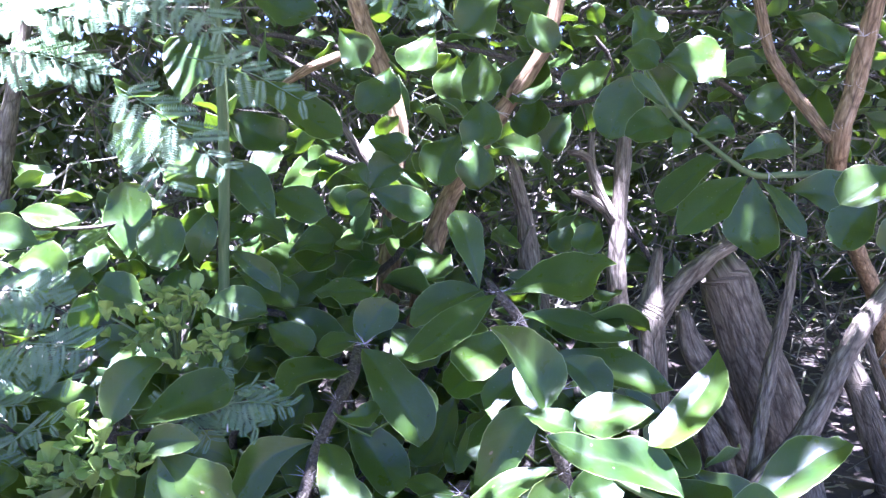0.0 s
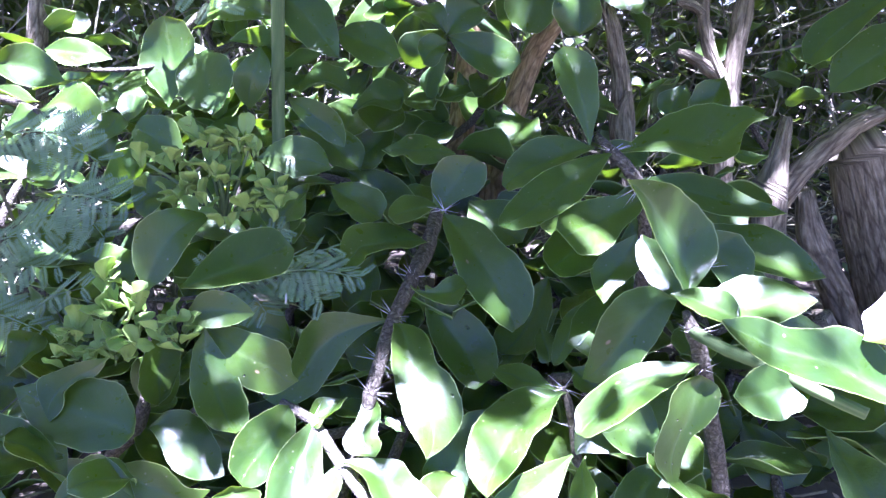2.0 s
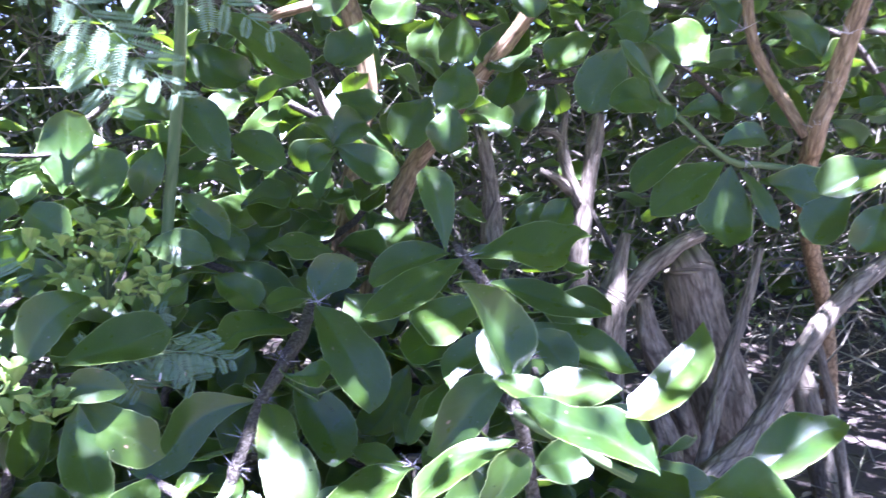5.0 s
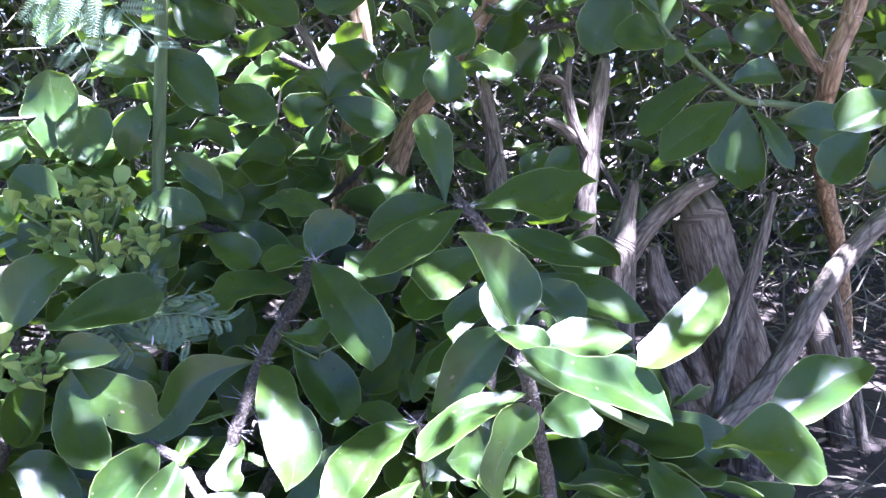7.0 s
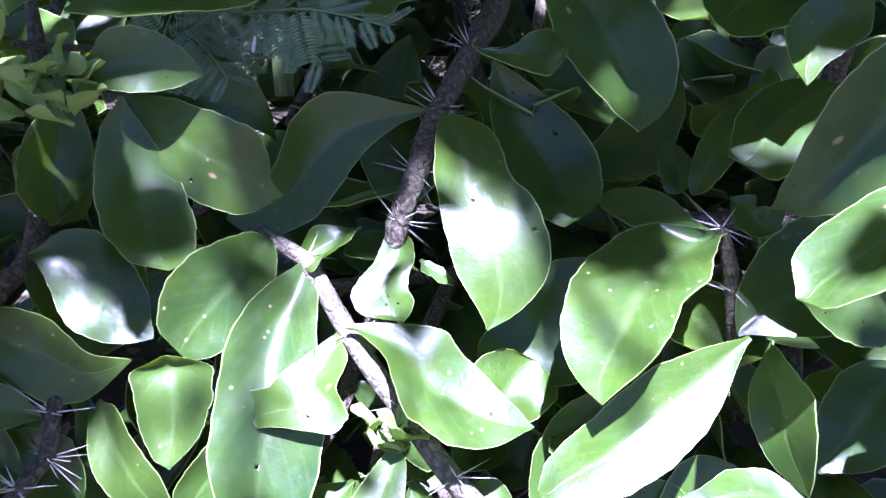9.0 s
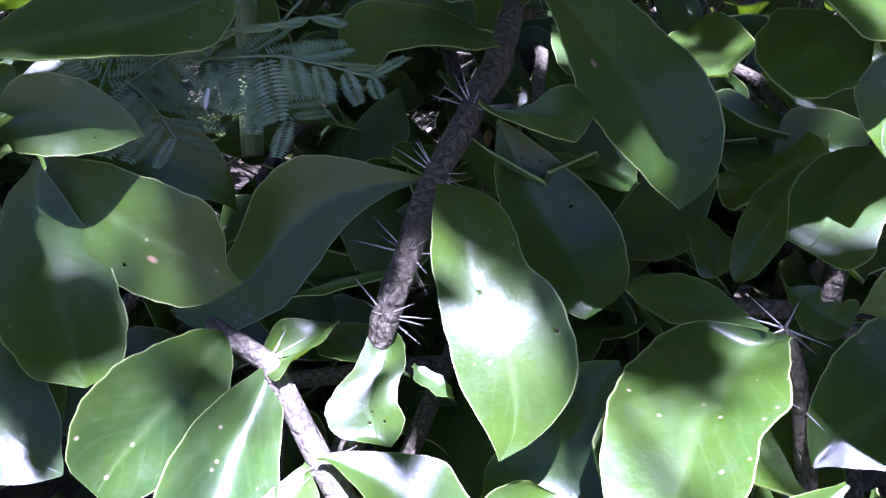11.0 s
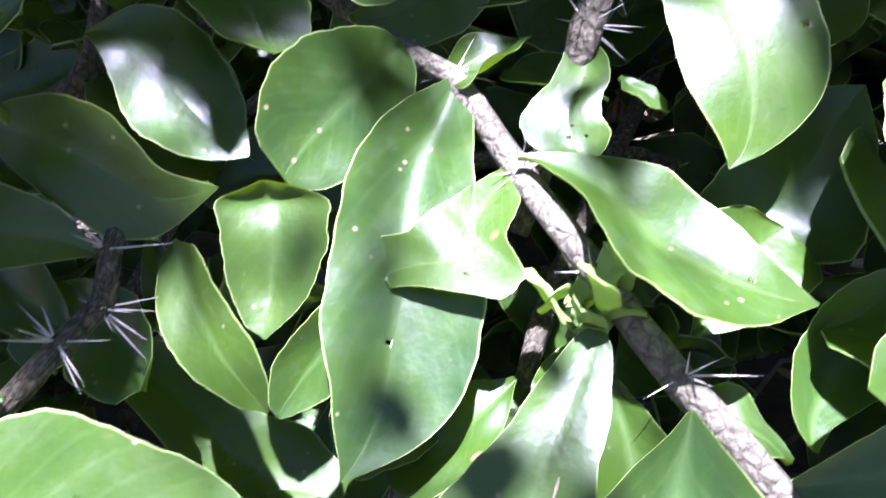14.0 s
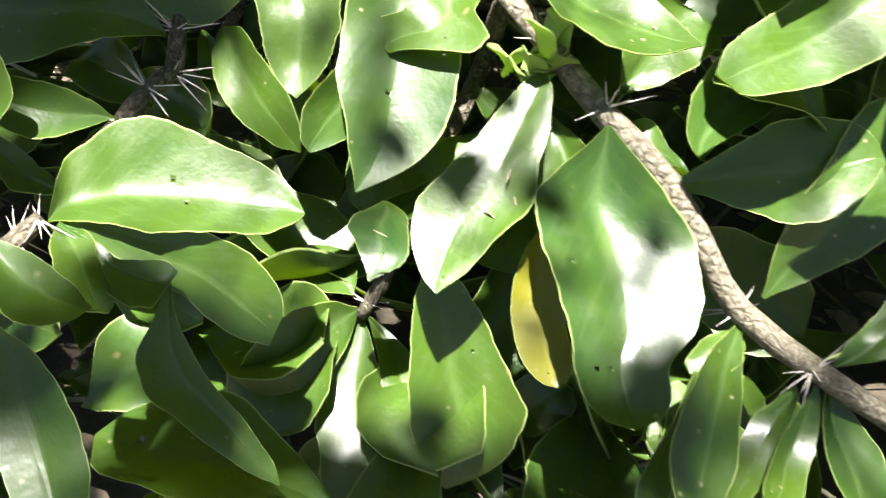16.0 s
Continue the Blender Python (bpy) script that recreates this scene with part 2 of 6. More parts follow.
def leaf_skin(verts, low, uvs, nu, nv, holes, rng, mats, pierce=()):
    """Closes an upper and a lower sheet of a leaf into one mesh with a rim, and cuts its ragged holes."""
    n, k = len(verts), nu + 1
    gone = {(min(nu - 2, max(1, int(u * nu))), min(nv - 2, max(1, int(v * nv)))) for u, v in pierce}
    for _ in range(holes):
        spot = (rng.randrange(2, nu - 2), rng.randrange(nv // 3, nv - 3))
        if not any(abs(spot[0] - g[0]) < 2 and abs(spot[1] - g[1]) < 2 for g in gone):
            gone.add(spot)
    faces, idx = [], []
    for j in range(nv):
        for i in range(nu):
            a = j * k + i
            if (i, j) in gone:
                continue
            faces.append((a, a + 1, a + k + 1, a + k)), idx.append(0)
            faces.append((n + a, n + a + k, n + a + k + 1, n + a + 1)), idx.append(1)
    every, every_uv = verts + low, uvs + uvs
    for i, j in gone:
        a = j * k + i
        rings = []
        for base, mat in ((0, 0), (n, 1)):
            q = [base + a, base + a + 1, base + a + k + 1, base + a + k]
            c = sum((Vector(every[s]) for s in q), Vector()) / 4
            ex = (Vector(every[q[1]]) + Vector(every[q[2]])) / 2 - c
            ey = (Vector(every[q[2]]) + Vector(every[q[3]])) / 2 - c
            if base == 0:
                size = min(ex.length, ey.length) * rng.uniform(0.35, 0.8)
                dents = [size * rng.uniform(0.75, 1.2) for _ in range(8)]
            start = len(every)
            for s in range(8):
                ang = radians(225 + 45 * s)
                every.append(tuple(c + ex.normalized() * dents[s] * math.cos(ang) + ey.normalized() * dents[s] * math.sin(ang)))
                every_uv.append(every_uv[q[0]])
            rings.append(start)
            for s in range(4):
                f = (q[s], q[(s + 1) % 4], start + (2 * s + 2) % 8, start + 2 * s + 1, start + 2 * s)
                faces.append(f if mat == 0 else f[::-1]), idx.append(mat)
        for s in range(8):
            faces.append((rings[0] + s, rings[0] + (s + 1) % 8, rings[1] + (s + 1) % 8, rings[1] + s)), idx.append(3)
    ring = [i for i in range(k)] + [j * k + nu for j in range(1, nv + 1)] + [nv * k + i for i in range(nu - 1, -1, -1)] + [j * k for j in range(nv - 1, 0, -1)]
    start, count = len(every), len(ring)
    for base in (0, n):
        every.extend(every[base + q] for q in ring), every_uv.extend(every_uv[base + q] for q in ring)
    for i in range(count):
        p, q = start + i, start + (i + 1) % count
        faces.append((p, p + count, q + count, q)), idx.append(2)
    return mesh_of("leaf", every, faces, (mats or [LEAF_TOP, LEAF_UNDER, LEAF_RIM]) + [LITTER], every_uv, idx)


STATIONS = (0.0, 0.05, 0.14, 0.26, 0.4, 0.55, 0.7, 0.82, 0.91, 0.97, 1.0)


def eased(v, values):
    """Rounded curve through the values at the stations along a leaf."""
    i = max(k for k in range(len(STATIONS) - 1) if STATIONS[k] <= v or k == 0)
    a, b = STATIONS[i], STATIONS[i + 1]
    t = (v - a) / (b - a)

    def slope(k):
        if k in (0, len(STATIONS) - 1):
            return None
        lo = (values[k] - values[k - 1]) / (STATIONS[k] - STATIONS[k - 1])
        hi = (values[k + 1] - values[k]) / (STATIONS[k + 1] - STATIONS[k])
        return 0.0 if lo * hi <= 0 else 2 * lo * hi / (lo + hi)

    chord = (values[i + 1] - values[i]) / (b - a)
    m0, m1 = slope(i), slope(i + 1)
    m0, m1 = chord * 1.6 if m0 is None else m0, chord * 1.6 if m1 is None else m1
    return ((2 * t ** 3 - 3 * t * t + 1) * values[i] + (t ** 3 - 2 * t * t + t) * (b - a) * m0
            + (3 * t * t - 2 * t ** 3) * values[i + 1] + (t ** 3 - t * t) * (b - a) * m1)


def margin_blade(L, W, sag, margins, rng, cup, wave, holes, thick, mats, pierce, nu=14, nv=40):
    """A leaf whose two margins stand off the line from base to tip by so many millimetres at nine stations: channelled along the midrib, blistered, wavy and slightly toothed at the edge."""
    left, right = ([0.0, *(x * 0.001 for x in side), 0.0] for side in margins)
    ph = [rng.uniform(0, 6.3) for _ in range(8)]
    bend = rng.uniform(0.25, 0.5)
    verts, uvs, low = [], [], []
    for j in range(nv + 1):
        v = j / nv
        l, r = eased(v, left), eased(v, right)
        mid = (l + r) / 2
        half = max((r - l) / 2, 0.0011 if v < 0.5 else 0.0004)
        l, r = mid - half, mid + half
        rib = min(max(mid * 0.75, l + half * 0.35), r - half * 0.35)
        fine = 0.012 * math.sin(31 * v + ph[0]) + 0.010 * math.sin(67 * v + ph[1])
        for i in range(nu + 1):
            u = 2 * i / nu - 1
            e = abs(u)
            edge = r - rib if u > 0 else rib - l
            x = rib + math.copysign(e * edge * (1 + e * e * fine), u)
            fall = math.sqrt(e * e + 0.05) - 1
            z = sag * 4 * v * (1 - v) + cup * bend * 2.7 * half * 2 * fall * (1.25 - 0.7 * v)
            z += wave * half * e ** 2 * math.sin(7 * v + ph[2] + (2.1 if u > 0 else 0.0))
            z += 0.05 * half * (1 - e * e) * math.sin(8 * v + ph[3]) + 0.045 * half * math.sin(2.6 * u + ph[4]) * math.sin(9 * v + ph[5])
            verts.append((x, v * L, z)), uvs.append((u / 2 + 0.5, v))
            low.append((x * 0.992, v * L, z - thick * (1.0 + 1.8 * math.exp(-(u * 7) ** 2) * (1 - 0.6 * v))))
    return leaf_skin(verts, low, uvs, nu, nv, holes, rng, mats, pierce)


def blade(L, W, sag, side, seed, p=0.95, q=0.5, cup=None, wave=None, bite=0.0, holes=0, nu=10, nv=20, mats=None, thick=0.0007, droop=None, twist=0.0, margins=None, pierce=()):
    """A leaf along +y with its upper side to +z: obovate, keeled at the midrib, wavy at the margin, gnawed and pierced where told."""
    rng = random.Random(seed)
    cup = rng.uniform(0.06, 0.2) if cup is None else cup
    wave = rng.uniform(0.03, 0.11) if wave is None else wave
    droop = rng.uniform(-0.1, 0.45) if droop is None else droop
    peak = p / (p + q)
    top = peak ** p * (1 - peak) ** q
    ph = [rng.uniform(0, 6.3) for _ in range(6)]
    hook = rng.uniform(-0.45, 0.45)
    twist = twist or rng.uniform(-0.22, 0.22)
    bites = [(rng.uniform(0.35, 0.85), rng.choice((-1, 1)), rng.uniform(0.05, 0.11)) for _ in range(3)] if bite else []
    verts, uvs, low = [], [], []
    if margins:
        return margin_blade(L, W, sag, margins, rng, cup, wave, holes, thick, mats, pierce)
    for j in range(nv + 1):
        v = j / nv
        h = max(0.045 if v < 0.5 else 0.02, v ** p * (1 - v) ** q / top)
        for i in range(nu + 1):
            u = 2 * i / nu - 1
            sg = 1 if u > 0 else -1
            hh = h * (1 + 0.055 * math.sin(8 * v + ph[0] + 1.7 * sg) + 0.028 * math.sin(19 * v + ph[1] * sg) + 0.012 * math.sin(47 * v + ph[3] * sg))
            for bv, bs, bw in bites:
                if bs == sg:
                    hh *= 1 - bite * math.exp(-((v - bv) / bw) ** 2)
            x = u * hh * W / 2 + side * W * 4 * v * (1 - v) + hook * W * 4 * max(0.0, v - 0.68) ** 2
            a = abs(u)
            z = sag * 4 * v * (1 - v) + cup * (1.7 - 1.1 * v) * W * h * (a ** 1.3 - 0.12 * math.exp(-(u * 5) ** 2))
            z += wave * W * a * a * h * math.sin(8.5 * v + ph[2] + (1.6 if sg > 0 else 0) + ph[3] * 0.3)
            z += 0.055 * W * math.sin(7 * v + ph[4]) * math.sin(2.5 * u + ph[5]) + 0.03 * L * math.sin(5.5 * v + ph[5]) * v - droop * L * max(0.0, v - 0.5) ** 2
            if twist:
                ang, x0 = twist * min(1.0, v * 1.6) ** 2, side * W * 4 * v * (1 - v)
                x, z = x0 + (x - x0) * math.cos(ang) - z * math.sin(ang) * 0.3, z * math.cos(ang) + (x - x0) * math.sin(ang)
            verts.append((x, v * L, z)), uvs.append((u / 2 + 0.5, v))
            low.append((x * 0.985, v * L, z - thick * (1.0 + 1.5 * math.exp(-(u * 7) ** 2))))
    return leaf_skin(verts, low, uvs, nu, nv, holes, rng, mats)


SEED = [100]


def leaf_pose(base, tip, roll):
    """Stands at base, points to tip; roll turns the upper side away from straight up, about the midrib."""
    b, t = Vector(base), Vector(tip)
    y = (t - b).normalized()
    up = Vector((0, 0, 1)) - y * y.z
    if up.length < 1e-3:
        up = Vector((0, -1, 0))
    up.normalize()
    z = Matrix.Rotation(radians(roll), 3, y) @ up
    x = y.cross(z)
    return Matrix.Translation(b) @ Matrix((x, y, z)).transposed().to_4x4()


def leaf(parent, base, tip, width, roll, sag, side=0.0, old=0, **kw):
    SEED[0] += 1
    L = (Vector(tip) - Vector(base)).length
    mats = [LEAF_OLD, LEAF_OLD, LEAF_RIM] if old else None
    rng = random.Random(SEED[0])
    kw.setdefault("p", rng.uniform(0.85, 1.15)), kw.setdefault("q", rng.uniform(0.40, 0.54))
    me = blade(L, width, sag, side, SEED[0], mats=mats, **kw)
    label = "yellowing leaf with holes" if old else ("gnawed leaf with holes" if kw.get("holes") or kw.get("bite") or kw.get("pierce") else "")
    return child("leaf", me, parent, leaf_pose(base, tip, roll), label)


def cone_mesh(name, sides, mat):
    v = [(math.cos(2 * math.pi * s / sides), math.sin(2 * math.pi * s / sides), 0) for s in range(sides)] + [(0, 0, 1), (0, 0, 0)]
    f = [(s, (s + 1) % sides, sides) for s in range(sides)] + [((s + 1) % sides, s, sides + 1) for s in range(sides)]
    return mesh_of(name, v, f, [mat], smooth=False)


SPINE_MESH = cone_mesh("spine", 5, SPINE)


def spines(parent, at, axis, count, long, seed, spread=1.0):
    """A tuft of needle spines that stand out from a node."""
    rng = random.Random(seed)
    axis = Vector(axis).normalized()
    for _ in range(count):
        d = Vector((rng.gauss(0, 1), rng.gauss(0, 1), rng.gauss(0, 1)))
        d = ((d - axis * d.dot(axis)).normalized() * spread + axis * rng.uniform(-0.5, 0.6) + Vector((0, -0.15, 0.15))).normalized()
        l = long * rng.uniform(0.55, 1.15)
        m = Matrix.Translation(at) @ d.to_track_quat("Z", "Y").to_matrix().to_4x4() @ Matrix.Diagonal((0.0005, 0.0005, l, 1))
        child("spine", SPINE_MESH, parent, m)


# ---- ground ----
def ground():
    n = 90
    xs = [math.copysign(abs(t) ** 2.2, t) * 40 for t in np.linspace(-1, 1, n)]
    verts, faces = [], []
    for y in xs:
        for x in xs:
            z = 0.03 * noise.noise(Vector((x * 2.1, y * 2.1, 0))) + 0.012 * noise.noise(Vector((x * 9, y * 9, 3)))
            verts.append((x + 0.2, y + 1.2, z - 0.03))
    for j in range(n - 1):
        for i in range(n - 1):
            a = j * n + i
            faces.append((a, a + 1, a + n + 1, a + n))
    return tagged(new("ground", mesh_of("ground", verts, faces, [SOIL])), "dry brown soil under the shrubs", "ground", kind="structure")


ground()

# ---- foreground shrub, stem by stem ----
stem_main = thing("shrub_branch", (-0.146, 0.661, 0.326), "thick spiny branch rising through glossy dark green leaves", "shrub branch", "shrub branches")
branch("stem", stem_main, [(-0.164, 0.647, 0.246), (-0.151, 0.669, 0.299), (-0.146, 0.664, 0.332), (-0.141, 0.697, 0.354), (-0.135, 0.734, 0.381), (-0.123, 0.784, 0.406), (-0.113, 0.842, 0.426), (-0.110, 0.913, 0.450)], [0.006, 0.0062, 0.0068, 0.0072, 0.0075, 0.008, 0.0085, 0.008], BARK_STEM, rough=0.4, seed=3)
for i, (p, n) in enumerate((((-0.135, 0.734, 0.381), 11), ((-0.142, 0.696, 0.352), 9), ((-0.146, 0.665, 0.334), 7), ((-0.123, 0.784, 0.406), 9), ((-0.095, 0.823, 0.469), 9))):
    spines(stem_main, p, (0.3, 0.6, 0.5), n + 3, 0.026, 40 + i)
leaf(stem_main, (-0.137, 0.728, 0.380), (-0.241, 0.649, 0.332), 0.053, -70, -0.011, margins=((1, 2, 0, -7, -18, -25, -24, -18, -10), (6, 16, 29, 38, 34, 16, 6, 3, 1)))
leaf(stem_main, (-0.132, 0.716, 0.382), (-0.088, 0.617, 0.301), 0.053, 10, 0.016, margins=((-16, -25, -28, -27, -37, -41, -38, -27, -13), (2, 6, 10, 13, 13, 12, 9, 4, 1)), pierce=((0.54, 0.48), (0.07, 0.67),))
leaf(stem_main, (-0.107, 0.760, 0.406), (-0.051, 0.710, 0.320), 0.056, 31, -0.010, margins=((-6, -14, -23, -32, -39, -40, -35, -30, -20), (3, 8, 13, 16, 17, 15, 12, 9, 4)), pierce=((0.19, 0.23), (0.37, 0.19), (0.22, 0.45), (0.28, 0.49),))
leaf(stem_main, (-0.114, 0.700, 0.428), (-0.062, 0.710, 0.426), 0.034, 26, 0.009, margins=((5, 10, 13, 11, 3, -4, -10, -10, -4), (8, 16, 23, 29, 31, 30, 22, 12, 4)))
leaf(stem_main, (-0.148, 0.671, 0.329), (-0.134, 0.625, 0.294), 0.033, 9, 0.003, margins=((-2, -6, -9, -9, -5, -4, -7, -5, -2), (2, 7, 10, 14, 22, 27, 26, 21, 7)), holes=4)
leaf(stem_main, (-0.091, 0.778, 0.476), (-0.019, 0.700, 0.387), 0.060, 19, 0.016, margins=((-9, -21, -28, -29, -36, -39, -36, -28, -17), (6, 12, 17, 21, 24, 21, 16, 11, 4)), pierce=((0.18, 0.8),))
leaf(stem_main, (-0.097, 0.822, 0.465), (-0.069, 0.841, 0.525), 0.054, 50, -0.002, margins=((-6, -16, -22, -28, -30, -28, -24, -14, -5), (1, 4, 7, 15, 24, 26, 25, 21, 19)), pierce=((0.45, 0.72), (0.54, 0.73), (0.41, 0.79),))
leaf(stem_main, (-0.112, 0.804, 0.439), (-0.179, 0.727, 0.431), 0.047, -27, 0.003, margins=((-1, -3, -5, 1, 6, 8, 1, -1, 0), (14, 30, 42, 47, 49, 46, 36, 27, 10)))
leaf(stem_main, (-0.093, 0.947, 0.509), (-0.175, 0.898, 0.519), 0.054, -34, 0.016, margins=((-5, -14, -26, -33, -39, -35, -16, -16, -6), (0, 0, 2, 13, 15, 11, 4, 2, 1)))
leaf(stem_main, (-0.168, 0.667, 0.327), (-0.197, 0.643, 0.311), 0.033, -6, 0.000)
leaf(stem_main, (-0.133, 0.661, 0.306), (-0.179, 0.681, 0.312), 0.025, -15, -0.000)
leaf(stem_main, (-0.101, 0.829, 0.472), (-0.152, 0.801, 0.467), 0.038, -25, 0.002, margins=((-1, -4, -7, -11, -15, -18, -20, -19, -14), (4, 12, 19, 21, 23, 20, 16, 10, 3)))
leaf(stem_main, (-0.130, 0.651, 0.319), (-0.110, 0.643, 0.310), 0.009, 20, 0.003, margins=((0, -1, -2, -2, -3, -2, -2, -1, 0), (1, 4, 7, 7, 6, 6, 4, 2, 1)))
leaf(stem_main, (-0.141, 0.687, 0.347), (-0.192, 0.669, 0.336), 0.006, -20, 0.003, margins=((-1, -2, -4, -5, -5, -6, -4, -2, -1), (0, 1, 2, 1, 1, 0, 0, 0, 0)))

stem_low = thing("shrub_branch", (-0.100, 0.575, 0.223), "pale-barked spiny branch with sunlit glossy leaves", "shrub branch", "shrub branches")
branch("stem", stem_low, [(-0.272, 0.687, 0.336), (-0.224, 0.658, 0.319), (-0.196, 0.648, 0.312), (-0.161, 0.613, 0.291), (-0.131, 0.588, 0.273), (-0.094, 0.563, 0.247), (-0.063, 0.546, 0.226)] + [(-0.022, 0.537, 0.174), (0.016, 0.525, 0.156), (0.057, 0.525, 0.133)], [0.0048, 0.005, 0.0052, 0.0054, 0.0056, 0.0058, 0.006, 0.0058, 0.0055, 0.005], BARK_PALE, rough=0.2, seed=4)
for i, (p, n) in enumerate((((-0.195, 0.649, 0.314), 7), ((-0.160, 0.613, 0.291), 7), ((-0.128, 0.585, 0.270), 6), ((-0.094, 0.563, 0.251), 6), ((-0.022, 0.536, 0.175), 4), ((0.011, 0.523, 0.159), 6))):
    spines(stem_low, p, (0.6, -0.4, -0.5), n + 3, 0.022, 60 + i)
leaf(stem_low, (-0.218, 0.656, 0.321), (-0.234, 0.578, 0.287), 0.050, -55, 0.016, margins=((-2, -6, -9, -12, -14, -14, -11, -8, -3), (5, 14, 21, 28, 34, 36, 34, 28, 21)))
leaf(stem_low, (-0.160, 0.606, 0.300), (-0.060, 0.575, 0.278), 0.048, 11, 0.006, margins=((-5, -11, -18, -24, -14, -8, -5, -3, -1), (0, 3, 8, 23, 34, 34, 28, 18, 6)), pierce=((0.38, 0.82),))
leaf(stem_low, (-0.166, 0.610, 0.292), (-0.193, 0.562, 0.265), 0.042, -13, 0.006, margins=((-6, -15, -18, -21, -36, -35, -21, -9, -3), (1, 2, 3, 4, 6, 7, 15, 16, 12)), holes=1)
leaf(stem_low, (-0.193, 0.648, 0.314), (-0.195, 0.518, 0.217), 0.054, -16, 0.016, margins=((-4, -10, -14, -19, -29, -32, -29, -19, -7), (6, 16, 25, 28, 25, 22, 13, 7, 2)), pierce=((0.56, 0.72),))
leaf(stem_low, (-0.092, 0.549, 0.249), (-0.063, 0.458, 0.171), 0.062, 0, -0.002, margins=((-5, -13, -23, -32, -33, -28, -15, -15, -10), (7, 21, 33, 31, 26, 22, 21, 18, 11)), pierce=((0.72, 0.81), (0.58, 0.81), (0.83, 0.47),))
leaf(stem_low, (-0.113, 0.532, 0.204), (-0.095, 0.487, 0.154), 0.024, 3, -0.000, margins=((-1, -3, -4, -5, -6, -7, -8, -7, -5), (4, 9, 13, 16, 17, 16, 14, 10, 6)), old=1, pierce=((0.39, 0.48), (0.33, 0.5), (0.63, 0.9),))
leaf(stem_low, (-0.123, 0.565, 0.263), (-0.147, 0.479, 0.201), 0.042, -9, 0.001, margins=((-6, -10, -14, -16, -21, -14, -10, -6, -2), (5, 8, 11, 14, 20, 25, 21, 14, 7)), pierce=((0.32, 0.94),))
leaf(stem_low, (-0.020, 0.537, 0.168), (-0.030, 0.448, 0.130), 0.031, -34, 0.007, margins=((0, 0, -1, -2, -2, -4, -3, -3, -1), (4, 10, 18, 23, 26, 27, 24, 18, 10)))
leaf(stem_low, (0.008, 0.527, 0.145), (-0.023, 0.459, 0.125), 0.017, -1, -0.012, margins=((-4, -5, -7, -7, -7, -6, -5, -3, -1), (2, 5, 9, 9, 6, 4, 3, 2, 1)))
leaf(stem_low, (0.016, 0.526, 0.148), (0.000, 0.464, 0.131), 0.017, -16, -0.012, margins=((-4, -7, -10, -11, -11, -11, -7, -3, -1), (0, 1, 2, 4, 5, 6, 7, 7, 6)))
leaf(stem_low, (0.021, 0.527, 0.148), (0.039, 0.466, 0.129), 0.029, -10, -0.012, margins=((-8, -13, -20, -25, -25, -19, -11, -6, -2), (1, 2, 3, 3, 2, 2, 2, 1, 0)))
leaf(stem_low, (-0.012, 0.545, 0.177), (0.043, 0.598, 0.251), 0.045, 51, 0.008, margins=((-4, -11, -18, -23, -24, -27, -27, -22, -13), (2, 6, 11, 17, 20, 18, 13, 8, 3)))
leaf(stem_low, (-0.061, 0.547, 0.229), (0.024, 0.575, 0.236), 0.044, 53, -0.000, margins=((-2, -6, -11, -17, -22, -22, -20, -16, -9), (5, 8, 13, 18, 23, 22, 17, 10, 3)))
leaf(stem_low, (-0.051, 0.559, 0.234), (-0.026, 0.609, 0.275), 0.034, 21, -0.005, margins=((-7, -12, -15, -18, -18, -17, -14, -10, -7), (1, 2, 6, 11, 15, 17, 16, 13, 7)))
leaf(stem_low, (-0.055, 0.563, 0.224), (-0.091, 0.564, 0.237), 0.024, -8, 0.003)
leaf(stem_low, (-0.089, 0.595, 0.244), (-0.062, 0.628, 0.279), 0.044, 40, -0.000, side=-0.04)
leaf(stem_low, (0.021, 0.532, 0.155), (0.052, 0.560, 0.182), 0.019, 11, 0.001, side=0.25)
leaf(stem_low, (-0.018, 0.538, 0.160), (-0.036, 0.507, 0.160), 0.018, -17, 0.003)
leaf(stem_low, (-0.117, 0.571, 0.239), (-0.100, 0.534, 0.201), 0.033, 25, -0.002, side=-0.08)
leaf(stem_low, (-0.003, 0.577, 0.245), (-0.049, 0.592, 0.263), 0.041, -11, 0.006, side=0.09)
leaf(stem_low, (-0.109, 0.577, 0.228), (-0.141, 0.561, 0.229), 0.020, -6, 0.008, side=0.25)
leaf(stem_low, (-0.114, 0.582, 0.256), (-0.126, 0.578, 0.275), 0.010, -66, -0.004, side=0.25)
leaf(stem_low, (-0.036, 0.513, 0.158), (-0.056, 0.456, 0.124), 0.014, -30, 0.003, margins=((-1, -2, -3, -4, -7, -9, -10, -5, -2), (1, 2, 2, 2, 3, 4, 4, 2, 1)))

stem_left = thing("shrub_branch", (-0.298, 0.500, 0.237), "short spiny branch with broad dark leaves over bright ones", "shrub branch", "shrub branches")
branch("stem", stem_left, [(-0.302, 0.486, 0.237), (-0.293, 0.499, 0.244), (-0.285, 0.509, 0.256), (-0.286, 0.533, 0.257), (-0.290, 0.546, 0.268), (-0.298, 0.564, 0.274), (-0.336, 0.612, 0.279)], [0.0042, 0.0042, 0.004, 0.0038, 0.004, 0.0034, 0.003], BARK_STEM, rough=0.25, seed=5)
for i, (p, n) in enumerate((((-0.291, 0.547, 0.270), 8), ((-0.285, 0.511, 0.258), 8), ((-0.286, 0.532, 0.256), 6))):
    spines(stem_left, p, (0.3, 0.3, 0.7), n + 3, 0.022, 80 + i)
